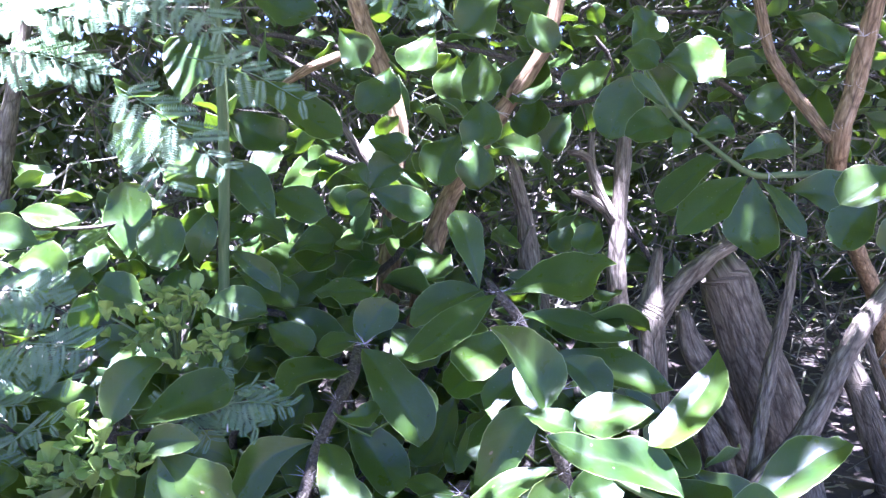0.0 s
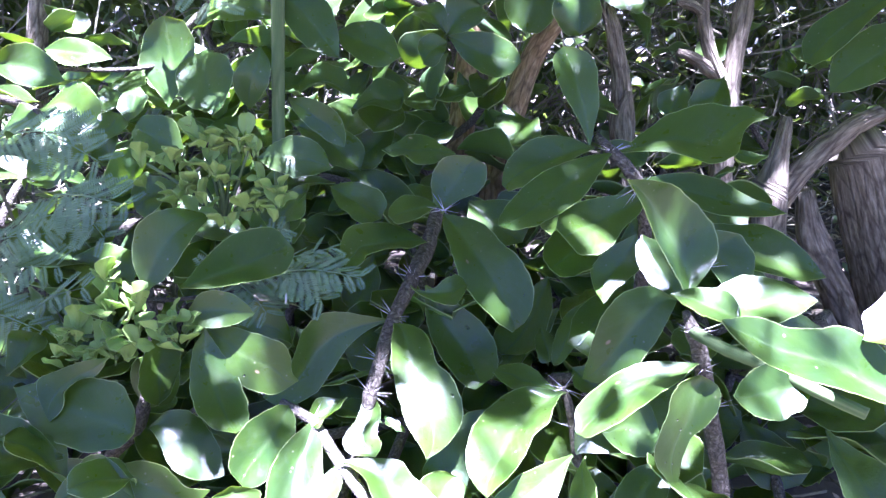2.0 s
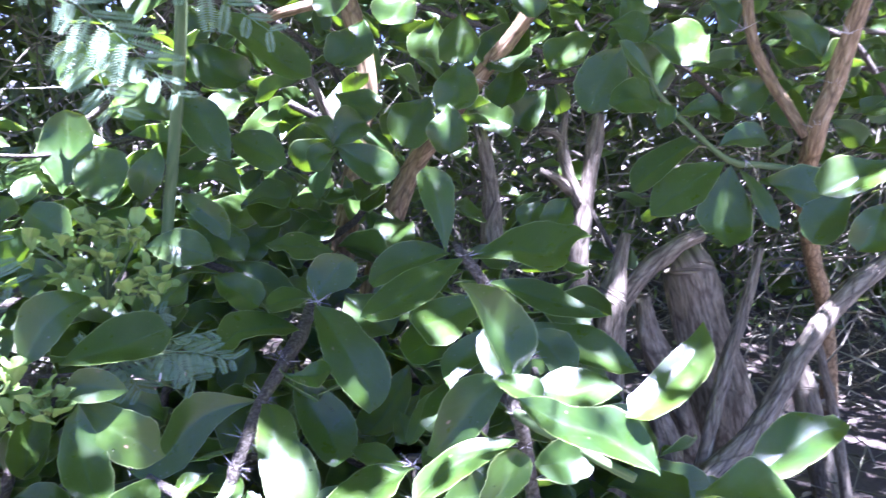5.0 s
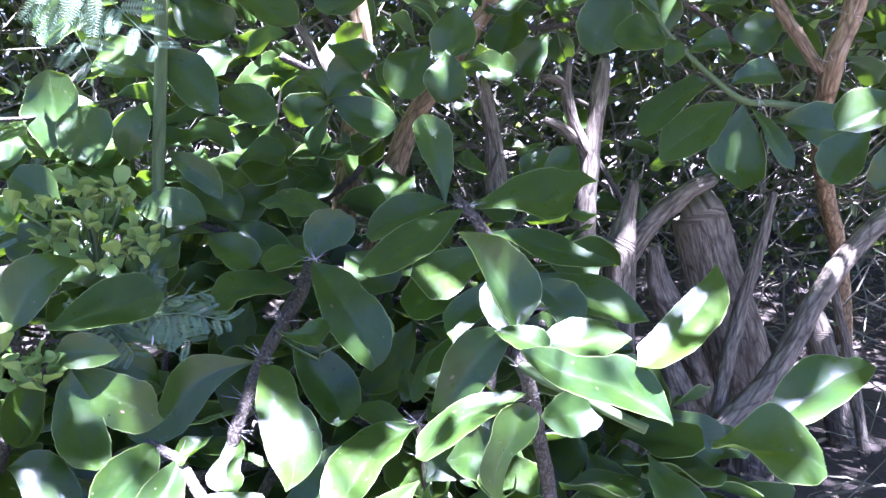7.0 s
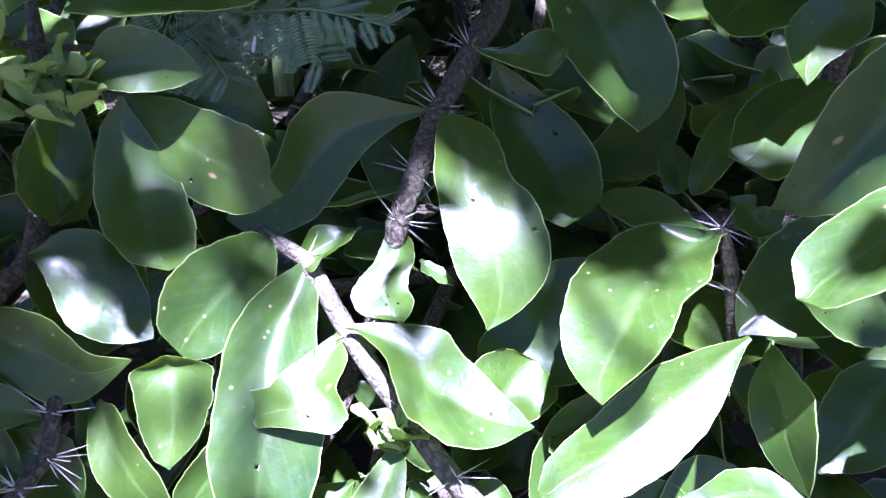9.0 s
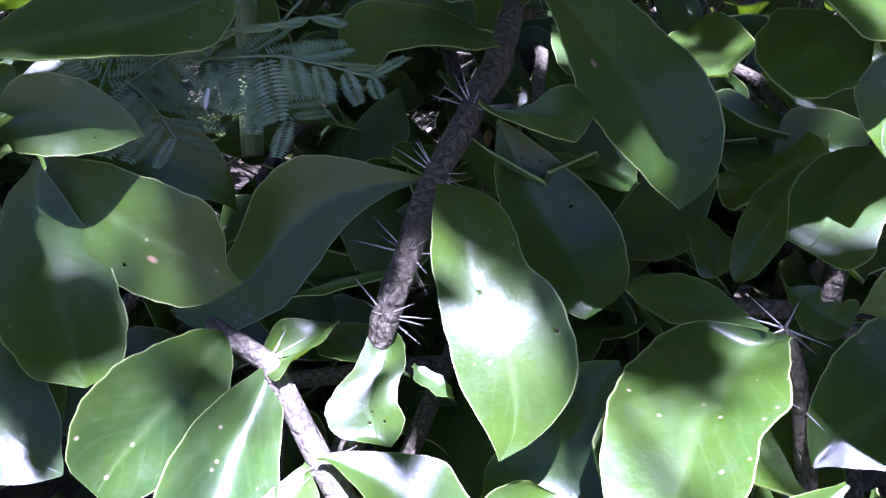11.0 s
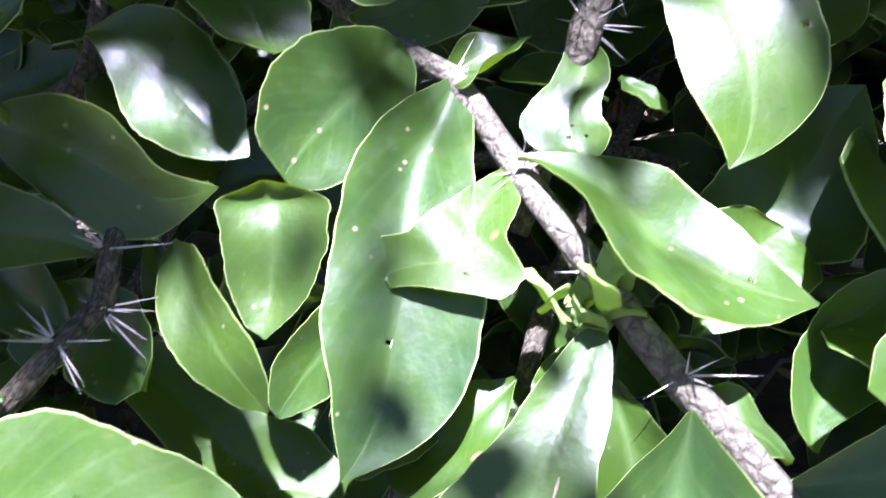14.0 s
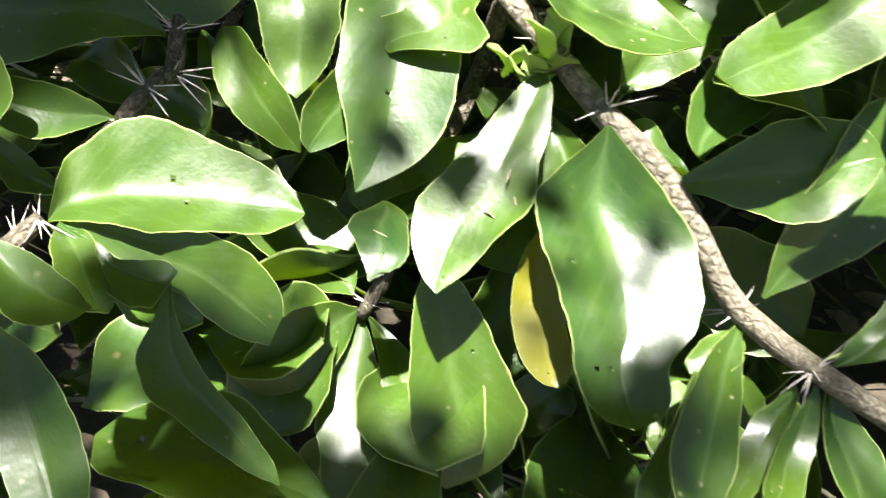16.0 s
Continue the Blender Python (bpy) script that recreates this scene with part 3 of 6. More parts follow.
leaf(stem_left, (-0.350, 0.560, 0.307), (-0.263, 0.575, 0.285), 0.039, 70, 0.013, margins=((-2, -7, -13, -18, -18, -10, -2, -1, -1), (2, 6, 11, 16, 22, 26, 23, 14, 5)))
leaf(stem_left, (-0.317, 0.588, 0.332), (-0.252, 0.580, 0.297), 0.043, 31, 0.000, margins=((-19, -25, -29, -29, -25, -20, -14, -7, -3), (1, 3, 8, 14, 18, 17, 13, 8, 3)))
leaf(stem_left, (-0.276, 0.562, 0.268), (-0.228, 0.533, 0.224), 0.027, 53, 0.013, margins=((-4, -11, -13, -14, -15, -15, -12, -8, -3), (5, 9, 11, 12, 12, 11, 8, 6, 2)))
leaf(stem_left, (-0.244, 0.575, 0.291), (-0.234, 0.547, 0.244), 0.040, 0, 0.000, margins=((-13, -23, -22, -22, -19, -16, -11, -6, -2), (7, 17, 16, 15, 14, 12, 9, 7, 2)))
leaf(stem_left, (-0.205, 0.570, 0.265), (-0.221, 0.529, 0.227), 0.029, -59, 0.002, margins=((-2, -5, -9, -13, -17, -13, -9, -5, -2), (1, 4, 7, 10, 12, 13, 11, 8, 5)))
leaf(stem_left, (-0.342, 0.574, 0.205), (-0.212, 0.544, 0.133), 0.049, 20, -0.003, margins=((-5, -14, -25, -32, -26, -35, -32, -20, -8), (2, 5, 9, 11, 13, 14, 12, 10, 3)))
leaf(stem_left, (-0.295, 0.545, 0.268), (-0.375, 0.514, 0.279), 0.049, -49, 0.016, margins=((-2, -5, -9, -15, -22, -25, -20, -13, -4), (7, 14, 18, 20, 20, 24, 24, 22, 7)))
leaf(stem_left, (-0.287, 0.490, 0.252), (-0.341, 0.479, 0.261), 0.024, -52, 0.000, margins=((-1, -4, -8, -12, -14, -13, -10, -6, -2), (2, 5, 7, 9, 10, 10, 9, 7, 3)))
leaf(stem_left, (-0.346, 0.508, 0.195), (-0.397, 0.520, 0.216), 0.018, -20, -0.002, margins=((-2, -6, -10, -14, -12, -11, -7, -3, -1), (1, 2, 4, 4, 5, 5, 4, 3, 1)))
leaf(stem_left, (-0.335, 0.454, 0.247), (-0.322, 0.467, 0.291), 0.023, 70, -0.010, side=0.25)
leaf(stem_left, (-0.302, 0.532, 0.237), (-0.342, 0.538, 0.258), 0.029, -48, 0.000, side=0.07)
leaf(stem_left, (-0.297, 0.577, 0.260), (-0.276, 0.550, 0.232), 0.015, 15, 0.004, side=-0.09)
leaf(stem_left, (-0.332, 0.562, 0.238), (-0.272, 0.531, 0.227), 0.037, 51, -0.001, side=-0.06)
leaf(stem_left, (-0.362, 0.633, 0.314), (-0.284, 0.601, 0.277), 0.059, 29, -0.006, side=-0.12)
leaf(stem_left, (-0.406, 0.562, 0.310), (-0.321, 0.562, 0.290), 0.039, 40, 0.001, side=0.14)

stem_shade = thing("shrub_branch", (-0.300, 0.400, 0.219), "stubby branch end with a rosette of wide glossy leaves", "shrub branch", "shrub branches")
branch("stem", stem_shade, [(-0.309, 0.392, 0.212), (-0.301, 0.402, 0.218), (-0.290, 0.420, 0.230), (-0.286, 0.430, 0.235), (-0.282, 0.437, 0.238)], [0.0036, 0.0037, 0.0039, 0.0038, 0.0032], BARK_STEM, rough=0.5, seed=6)
for i, p in enumerate(((-0.287, 0.428, 0.235), (-0.294, 0.414, 0.226), (-0.282, 0.435, 0.239))):
    spines(stem_shade, p, (0.5, 0.3, 0.5), 6, 0.016, 96 + i)
leaf(stem_shade, (-0.280, 0.437, 0.238), (-0.204, 0.486, 0.224), 0.051, 33, 0.002, margins=((-25, -32, -41, -42, -36, -29, -23, -16, -7), (1, 2, 5, 8, 7, 8, 9, 6, 3)), pierce=((0.4, 0.45), (0.61, 0.51),))
leaf(stem_shade, (-0.277, 0.438, 0.236), (-0.208, 0.451, 0.182), 0.029, 53, -0.001, margins=((-4, -11, -17, -22, -26, -27, -24, -20, -14), (0, -1, 0, 0, 0, 3, 4, 3, 1)))
leaf(stem_shade, (-0.280, 0.438, 0.234), (-0.247, 0.418, 0.218), 0.018, -28, 0.009, margins=((-2, -6, -5, -4, -2, -2, -3, -3, -2), (1, 4, 8, 12, 14, 16, 15, 11, 8)), holes=1)
leaf(stem_shade, (-0.238, 0.441, 0.218), (-0.184, 0.405, 0.162), 0.021, 10, 0.001, margins=((1, 4, 5, 5, 3, 0, -1, -2, -1), (4, 12, 23, 25, 20, 15, 10, 6, 2)))
leaf(stem_shade, (-0.268, 0.406, 0.253), (-0.249, 0.414, 0.223), 0.022, 22, 0.008, margins=((0, 0, 0, 0, 1, 1, 1, 1, 0), (5, 13, 18, 22, 21, 17, 12, 8, 3)))
leaf(stem_shade, (-0.252, 0.383, 0.241), (-0.217, 0.347, 0.200), 0.022, 12, -0.003, margins=((-3, -7, -10, -12, -13, -13, -12, -9, -3), (2, 5, 8, 9, 9, 8, 7, 4, 1)))
leaf(stem_shade, (-0.179, 0.432, 0.111), (-0.271, 0.412, 0.151), 0.065, 10, 0.007, holes=1)
leaf(stem_shade, (-0.336, 0.464, 0.091), (-0.283, 0.486, 0.118), 0.051, 31, 0.003, side=-0.18)
leaf(stem_shade, (-0.316, 0.437, 0.206), (-0.270, 0.414, 0.207), 0.025, 40, 0.002, side=0.22)
leaf(stem_shade, (-0.304, 0.469, 0.192), (-0.233, 0.442, 0.192), 0.028, 13, -0.004, side=-0.14)
leaf(stem_shade, (-0.276, 0.437, 0.237), (-0.235, 0.442, 0.220), 0.020, 20, 0.003, margins=((0, 1, 2, 3, 5, 2, -1, -2, -1), (2, 4, 8, 13, 16, 19, 20, 18, 17)))

stem_under = thing("shrub_branch", (-0.202, 0.534, 0.137), "low shaded branch with dark hanging leaves", "shrub branch", "shrub branches")
branch("stem", stem_under, [(-0.202, 0.530, 0.132), (-0.196, 0.536, 0.144), (-0.190, 0.543, 0.159), (-0.188, 0.577, 0.187), (-0.196, 0.637, 0.219)], [0.0035, 0.004, 0.004, 0.0042, 0.0045], BARK_STEM, rough=0.2, seed=7)
spines(stem_under, (-0.202, 0.535, 0.138), (0.2, 0.5, 0.6), 6, 0.016, 98)
leaf(stem_under, (-0.175, 0.501, 0.226), (-0.176, 0.481, 0.199), 0.026, -10, -0.005, margins=((-6, -10, -11, -12, -13, -12, -8, -4, -1), (3, 7, 13, 14, 10, 7, 4, 2, 1)), pierce=((0.47, 0.63),))
leaf(stem_under, (-0.204, 0.531, 0.136), (-0.254, 0.482, 0.118), 0.038, -70, 0.015, margins=((-3, -8, -12, -16, -17, -17, -15, -12, -4), (5, 14, 19, 22, 21, 17, 12, 6, 2)))
leaf(stem_under, (-0.204, 0.535, 0.129), (-0.174, 0.447, 0.078), 0.047, 3, 0.003, margins=((-2, -5, -8, -15, -22, -27, -27, -18, -10), (3, 8, 15, 23, 23, 20, 19, 14, 8)))
leaf(stem_under, (-0.159, 0.509, 0.189), (-0.137, 0.462, 0.100), 0.054, -2, 0.003, margins=((-12, -18, -24, -29, -35, -40, -35, -28, -16), (4, 8, 10, 12, 14, 14, 11, 7, 2)), holes=1)
leaf(stem_under, (-0.214, 0.528, 0.131), (-0.239, 0.470, 0.098), 0.056, -0, 0.001, side=-0.06)
leaf(stem_under, (-0.197, 0.528, 0.134), (-0.159, 0.477, 0.112), 0.020, -0, 0.001, side=-0.25)
leaf(stem_under, (-0.237, 0.477, 0.021), (-0.200, 0.498, 0.070), 0.037, 54, -0.001, side=0.03)
leaf(stem_under, (-0.169, 0.587, 0.211), (-0.215, 0.551, 0.197), 0.044, -24, 0.003, side=-0.11)
leaf(stem_under, (-0.126, 0.536, 0.059), (-0.092, 0.546, 0.096), 0.033, 52, 0.004)
leaf(stem_under, (-0.149, 0.575, 0.225), (-0.189, 0.540, 0.197), 0.038, -13, -0.002, side=-0.07)

stem_whorl = thing("shrub_branch", (0.125, 0.596, 0.454), "spiny branch topped by a star of glossy leaves", "shrub branch", "shrub branches")
branch("stem", stem_whorl, [(0.115, 0.829, 0.260), (0.119, 0.828, 0.386), (0.112, 0.810, 0.467), (0.095, 0.786, 0.516), (0.071, 0.798, 0.541), (0.060, 0.832, 0.552)], [0.0075, 0.0075, 0.007, 0.0068, 0.006, 0.003], BARK_STEM, rough=0.2, seed=8)
for i, (p, n) in enumerate((((0.071, 0.798, 0.542), 11), ((0.091, 0.746, 0.519), 11), ((0.127, 0.649, 0.474), 8))):
    spines(stem_whorl, p, (-0.4, 0.5, 0.7), n, 0.024, 100 + i)
leaf(stem_whorl, (0.049, 0.797, 0.546), (0.020, 0.833, 0.639), 0.044, -27, 0.005, margins=((-1, -3, -6, -10, -15, -17, -17, -14, -7), (3, 7, 13, 19, 22, 26, 25, 18, 9)))
leaf(stem_whorl, (0.080, 0.799, 0.541), (0.216, 0.804, 0.578), 0.084, 35, -0.004, margins=((-6, -17, -28, -41, -44, -41, -28, -24, -10), (1, 3, 8, 20, 39, 35, 8, 0, 0)))
leaf(stem_whorl, (0.070, 0.793, 0.541), (-0.036, 0.705, 0.487), 0.049, -19, -0.001, margins=((-3, -9, -15, -22, -25, -26, -26, -20, -15), (6, 16, 22, 25, 24, 21, 17, 11, 6)))
leaf(stem_whorl, (0.055, 0.807, 0.543), (-0.035, 0.785, 0.507), 0.045, -37, 0.004, margins=((-1, -3, -6, -8, -10, -12, -14, -12, -12), (7, 20, 30, 35, 36, 31, 25, 16, 6)))
leaf(stem_whorl, (0.096, 0.792, 0.516), (0.246, 0.800, 0.486), 0.046, 40, -0.001, margins=((-4, -11, -19, -25, -27, -17, -9, -7, -2), (0, 1, 6, 14, 19, 17, 12, 7, 2)))
leaf(stem_whorl, (0.104, 0.779, 0.502), (0.015, 0.710, 0.485), 0.056, -36, 0.001, margins=((-5, -12, -18, -22, -30, -37, -38, -35, -32), (4, 8, 11, 14, 17, 18, 16, 11, 4)))
leaf(stem_whorl, (0.068, 0.763, 0.464), (0.013, 0.718, 0.444), 0.052, -34, 0.002, margins=((-3, -7, -13, -18, -21, -20, -19, -15, -11), (4, 12, 21, 26, 31, 27, 24, 18, 13)))
leaf(stem_whorl, (0.095, 0.757, 0.470), (0.062, 0.705, 0.418), 0.035, -31, -0.001, margins=((-3, -9, -13, -16, -12, -7, -3, -2, -1), (3, 8, 14, 19, 23, 24, 18, 12, 4)))
leaf(stem_whorl, (0.121, 0.655, 0.442), (0.090, 0.707, 0.484), 0.027, -35, 0.002, margins=((-4, -10, -14, -18, -18, -17, -13, -10, -3), (1, 3, 6, 8, 10, 8, 7, 3, 1)))
leaf(stem_whorl, (0.186, 0.802, 0.550), (0.217, 0.792, 0.543), 0.019, 30, 0.003, margins=((1, 3, 6, 5, 4, 3, 2, 1, 0), (5, 15, 21, 22, 22, 22, 13, 7, 2)))

stem_right = thing("shrub_branch", (0.129, 0.541, 0.344), "sunlit pale branch with wide curling glossy leaves", "shrub branch", "shrub branches")
branch("stem", stem_right, [(0.160, 0.605, 0.267), (0.150, 0.610, 0.319), (0.137, 0.613, 0.370), (0.126, 0.614, 0.411), (0.116, 0.610, 0.434), (0.111, 0.619, 0.448)], [0.0068, 0.0068, 0.0066, 0.0064, 0.006, 0.003], BARK_STEM, rough=0.2, seed=9)
branch("shoot", stem_right, [(0.116, 0.610, 0.435), (0.129, 0.571, 0.439), (0.146, 0.542, 0.442), (0.167, 0.512, 0.441), (0.188, 0.493, 0.438)], [0.005, 0.0045, 0.004, 0.004, 0.0038], STEM_GREEN, seed=10)
branch("twig", stem_right, [(0.043, 0.640, 0.285), (0.038, 0.658, 0.316), (0.033, 0.669, 0.337), (0.027, 0.674, 0.346)], [0.0045, 0.0042, 0.004, 0.0028], BARK_STEM, rough=0.2, seed=11)
for i, (p, n) in enumerate((((0.116, 0.610, 0.434), 9), ((0.128, 0.612, 0.403), 10), ((0.029, 0.674, 0.346), 8), ((0.039, 0.656, 0.317), 7), ((0.139, 0.613, 0.370), 9))):
    spines(stem_right, p, (0.1, 0.3, 0.9), n, 0.023, 110 + i)
leaf(stem_right, (0.021, 0.671, 0.346), (-0.035, 0.711, 0.339), 0.031, -26, 0.001, margins=((-1, -2, -5, -8, -13, -10, -7, -4, -1), (2, 5, 9, 14, 17, 19, 16, 13, 9)))
leaf(stem_right, (0.030, 0.668, 0.346), (-0.035, 0.552, 0.316), 0.062, 8, 0.012, margins=((-1, -4, -8, -13, -9, -12, -10, -6, -2), (34, 43, 48, 49, 46, 40, 33, 24, 11)))
leaf(stem_right, (0.032, 0.599, 0.327), (-0.057, 0.532, 0.282), 0.037, -35, -0.004, margins=((-3, -9, -17, -22, -24, -23, -19, -15, -11), (3, 7, 11, 14, 13, 11, 10, 8, 3)))
leaf(stem_right, (0.042, 0.601, 0.325), (0.050, 0.541, 0.292), 0.034, 70, 0.014, margins=((-3, -9, -15, -21, -26, -23, -17, -10, -4), (1, 2, 5, 6, 7, 8, 7, 4, 2)))
leaf(stem_right, (0.109, 0.642, 0.448), (0.041, 0.645, 0.372), 0.048, -70, 0.016, margins=((-3, -7, -12, -16, -19, -20, -16, -11, -4), (19, 27, 32, 31, 26, 18, 11, 6, 2)), pierce=((0.77, 0.86),))
leaf(stem_right, (0.118, 0.594, 0.417), (0.027, 0.554, 0.375), 0.044, -3, 0.015, margins=((-4, -10, -18, -22, -25, -25, -21, -16, -11), (1, 4, 9, 14, 18, 19, 18, 15, 5)))
leaf(stem_right, (0.108, 0.551, 0.428), (0.092, 0.522, 0.356), 0.042, -53, 0.005, margins=((-16, -20, -17, -9, 2, 3, 1, 0, 0), (11, 21, 25, 25, 27, 27, 22, 12, 4)), holes=6)
leaf(stem_right, (0.196, 0.467, 0.455), (0.091, 0.476, 0.500), 0.044, -37, 0.005, margins=((-1, -4, -8, -12, -16, -17, -14, -9, -4), (11, 23, 30, 31, 21, 13, 11, 7, 2)))
leaf(stem_right, (0.127, 0.547, 0.472), (0.082, 0.555, 0.485), 0.031, -24, 0.005, margins=((-4, -10, -14, -15, -15, -11, -8, -4, -1), (11, 15, 17, 16, 14, 11, 7, 3, 1)))
leaf(stem_right, (0.139, 0.800, 0.466), (0.284, 0.777, 0.429), 0.064, 35, 0.011, margins=((-4, -10, -17, -25, -34, -28, -19, -10, -3), (5, 14, 23, 32, 31, 26, 21, 11, 4)))
leaf(stem_right, (0.173, 0.484, 0.489), (0.242, 0.539, 0.551), 0.034, 9, 0.002, margins=((-3, -9, -7, -6, -4, -2, 0, 0, 0), (14, 20, 26, 28, 29, 26, 19, 10, 3)))
leaf(stem_right, (0.210, 0.398, 0.478), (0.292, 0.420, 0.520), 0.033, 22, 0.011, margins=((-2, -6, -10, -16, -20, -22, -17, -11, -11), (2, 6, 10, 13, 13, 11, 8, 5, 2)))
leaf(stem_right, (0.181, 0.380, 0.487), (0.225, 0.349, 0.497), 0.044, 12, 0.005, side=0.08)
leaf(stem_right, (-0.094, 0.628, 0.268), (-0.038, 0.675, 0.319), 0.058, 30, -0.000, margins=((-3, -9, -11, -13, -14, -14, -13, -8, -3), (9, 22, 37, 45, 39, 30, 21, 11, 4)))
leaf(stem_right, (0.012, 0.787, 0.355), (0.023, 0.754, 0.333), 0.025, 11, -0.000)
leaf(stem_right, (0.057, 0.778, 0.392), (0.024, 0.734, 0.339), 0.027, -2, 0.004, margins=((-3, -9, -13, -14, -14, -12, -10, -8, -4), (2, 6, 11, 13, 13, 11, 8, 6, 3)))
leaf(stem_right, (0.098, 0.759, 0.408), (0.033, 0.709, 0.375), 0.046, -15, 0.002, margins=((-2, -6, -11, -16, -21, -27, -31, -30, -26), (8, 17, 23, 25, 23, 19, 12, 6, 2)))
leaf(stem_right, (0.020, 0.842, 0.392), (-0.021, 0.777, 0.323), 0.050, -8, -0.002, side=-0.05)
leaf(stem_right, (0.039, 0.708, 0.350), (0.062, 0.686, 0.345), 0.026, 35, 0.002, side=0.12, holes=3, bite=.5)
leaf(stem_right, (0.110, 0.618, 0.312), (0.067, 0.571, 0.278), 0.038, -26, 0.004, margins=((-3, -8, -14, -17, -19, -18, -13, -7, -2), (4, 11, 16, 19, 19, 17, 14, 9, 6)))
leaf(stem_right, (0.040, 0.638, 0.303), (0.131, 0.676, 0.352), 0.064, 38, 0.001, margins=((-11, -22, -31, -37, -39, -39, -36, -31, -25), (3, 9, 17, 23, 24, 22, 17, 11, 4)))
leaf(stem_right, (0.107, 0.627, 0.331), (0.056, 0.614, 0.340), 0.050, -59, 0.004, margins=((-4, -11, -16, -17, -16, -14, -10, -6, -2), (7, 21, 31, 33, 33, 28, 17, 8, 3)), holes=4)
leaf(stem_right, (0.052, 0.541, 0.290), (-0.002, 0.532, 0.288), 0.024, -11, 0.002, margins=((-2, -5, -8, -10, -11, -8, -6, -3, -1), (3, 8, 13, 14, 14, 9, 5, 3, 1)))
leaf(stem_right, (0.141, 0.765, 0.470), (0.178, 0.733, 0.421), 0.044, 39, 0.002, margins=((-9, -24, -35, -44, -45, -46, -40, -35, -28), (0, 0, 0, -1, -2, -2, -2, -1, 0)))
leaf(stem_right, (0.142, 0.681, 0.434), (0.230, 0.669, 0.444), 0.063, 25, 0.004, margins=((-5, -13, -20, -26, -27, -24, -17, -9, -3), (9, 25, 31, 37, 32, 25, 17, 9, 3)))
leaf(stem_right, (0.105, 0.598, 0.467), (0.052, 0.588, 0.555), 0.052, -66, -0.012, margins=((1, 3, 6, 8, 9, 8, 6, 3, 1), (40, 53, 57, 55, 49, 41, 27, 15, 5)))
leaf(stem_right, (0.168, 0.522, 0.439), (0.115, 0.506, 0.438), 0.036, -45, 0.002, margins=((-3, -8, -14, -16, -19, -17, -15, -10, -5), (12, 14, 17, 18, 17, 14, 10, 6, 2)))

# ---- green upright stem and the leaves behind on the left ----
stem_green = thing("shrub_branch", (-0.274, 0.822, 0.398), "upright green stem with rounded dark leaves", "shrub branch", "shrub branches")
branch("stem", stem_green, [(-0.322, 0.990, 1.042), (-0.314, 0.961, 0.916), (-0.302, 0.938, 0.800), (-0.296, 0.916, 0.685), (-0.292, 0.883, 0.535), (-0.280, 0.848, 0.435), (-0.267, 0.816, 0.355)], [0.0075, 0.0078, 0.008, 0.0078, 0.0075, 0.0075, 0.0075], STEM_GREEN, rough=0.06, seed=12)
leaf(stem_green, (-0.463, 0.971, 0.552), (-0.475, 1.004, 0.663), 0.079, -27, -0.005, margins=((-5, -13, -24, -33, -42, -40, -37, -26, -13), (4, 12, 22, 30, 36, 38, 34, 28, 11)))
leaf(stem_green, (-0.341, 0.820, 0.563), (-0.377, 0.894, 0.625), 0.064, -25, 0.009, margins=((-7, -21, -26, -32, -33, -31, -26, -19, -6), (12, 18, 26, 32, 31, 25, 16, 8, 3)))
leaf(stem_green, (-0.302, 0.867, 0.632), (-0.314, 0.857, 0.565), 0.038, -64, 0.013, margins=((-3, -9, -14, -16, -16, -12, -8, -4, -1), (3, 7, 13, 18, 22, 20, 15, 10, 3)))
leaf(stem_green, (-0.284, 0.900, 0.575), (-0.210, 0.857, 0.528), 0.032, 70, 0.014, margins=((-3, -7, -14, -20, -24, -26, -22, -15, -7), (1, 3, 5, 6, 7, 6, 6, 4, 2)))
leaf(stem_green, (-0.298, 0.825, 0.517), (-0.217, 0.823, 0.508), 0.047, 55, 0.009, margins=((-5, -15, -21, -27, -29, -28, -22, -15, -5), (3, 7, 13, 15, 18, 14, 11, 6, 2)))
leaf(stem_green, (-0.291, 0.935, 0.807), (-0.131, 0.906, 0.733), 0.070, 36, 0.006, margins=((-4, -11, -23, -38, -41, -39, -33, -22, -8), (4, 12, 15, 15, 22, 31, 35, 29, 15)))
leaf(stem_green, (-0.358, 0.929, 0.776), (-0.349, 0.974, 0.871), 0.076, 10, 0.008, margins=((-4, -11, -20, -27, -33, -36, -32, -28, -14), (5, 13, 25, 39, 41, 40, 30, 19, 6)))
leaf(stem_green, (-0.307, 0.978, 0.759), (-0.229, 0.973, 0.720), 0.062, 59, 0.009, side=0.08)
leaf(stem_green, (-0.280, 1.006, 0.940), (-0.186, 0.980, 0.893), 0.063, 56, -0.001, side=0.05)
leaf(stem_green, (-0.241, 0.962, 0.647), (-0.160, 0.939, 0.622), 0.052, 53, 0.008, margins=((-7, -18, -22, -25, -26, -22, -17, -8, -3), (4, 11, 20, 23, 27, 27, 24, 18, 6)))
leaf(stem_green, (-0.301, 0.928, 0.694), (-0.221, 0.888, 0.621), 0.053, 57, 0.001, margins=((-7, -20, -28, -33, -31, -24, -17, -9, -3), (3, 10, 15, 19, 20, 19, 13, 8, 3)))
leaf(stem_green, (-0.327, 1.013, 0.664), (-0.420, 1.014, 0.681), 0.076, -56, 0.005)
leaf(stem_green, (-0.392, 0.973, 0.739), (-0.473, 0.968, 0.715), 0.068, -62, 0.007, side=-0.14)
leaf(stem_green, (-0.304, 1.263, 0.641), (-0.220, 1.274, 0.704), 0.067, 70, -0.000, side=0.11)
leaf(stem_green, (-0.250, 1.077, 0.541), (-0.178, 1.092, 0.564), 0.061, 30, 0.004, side=-0.08)
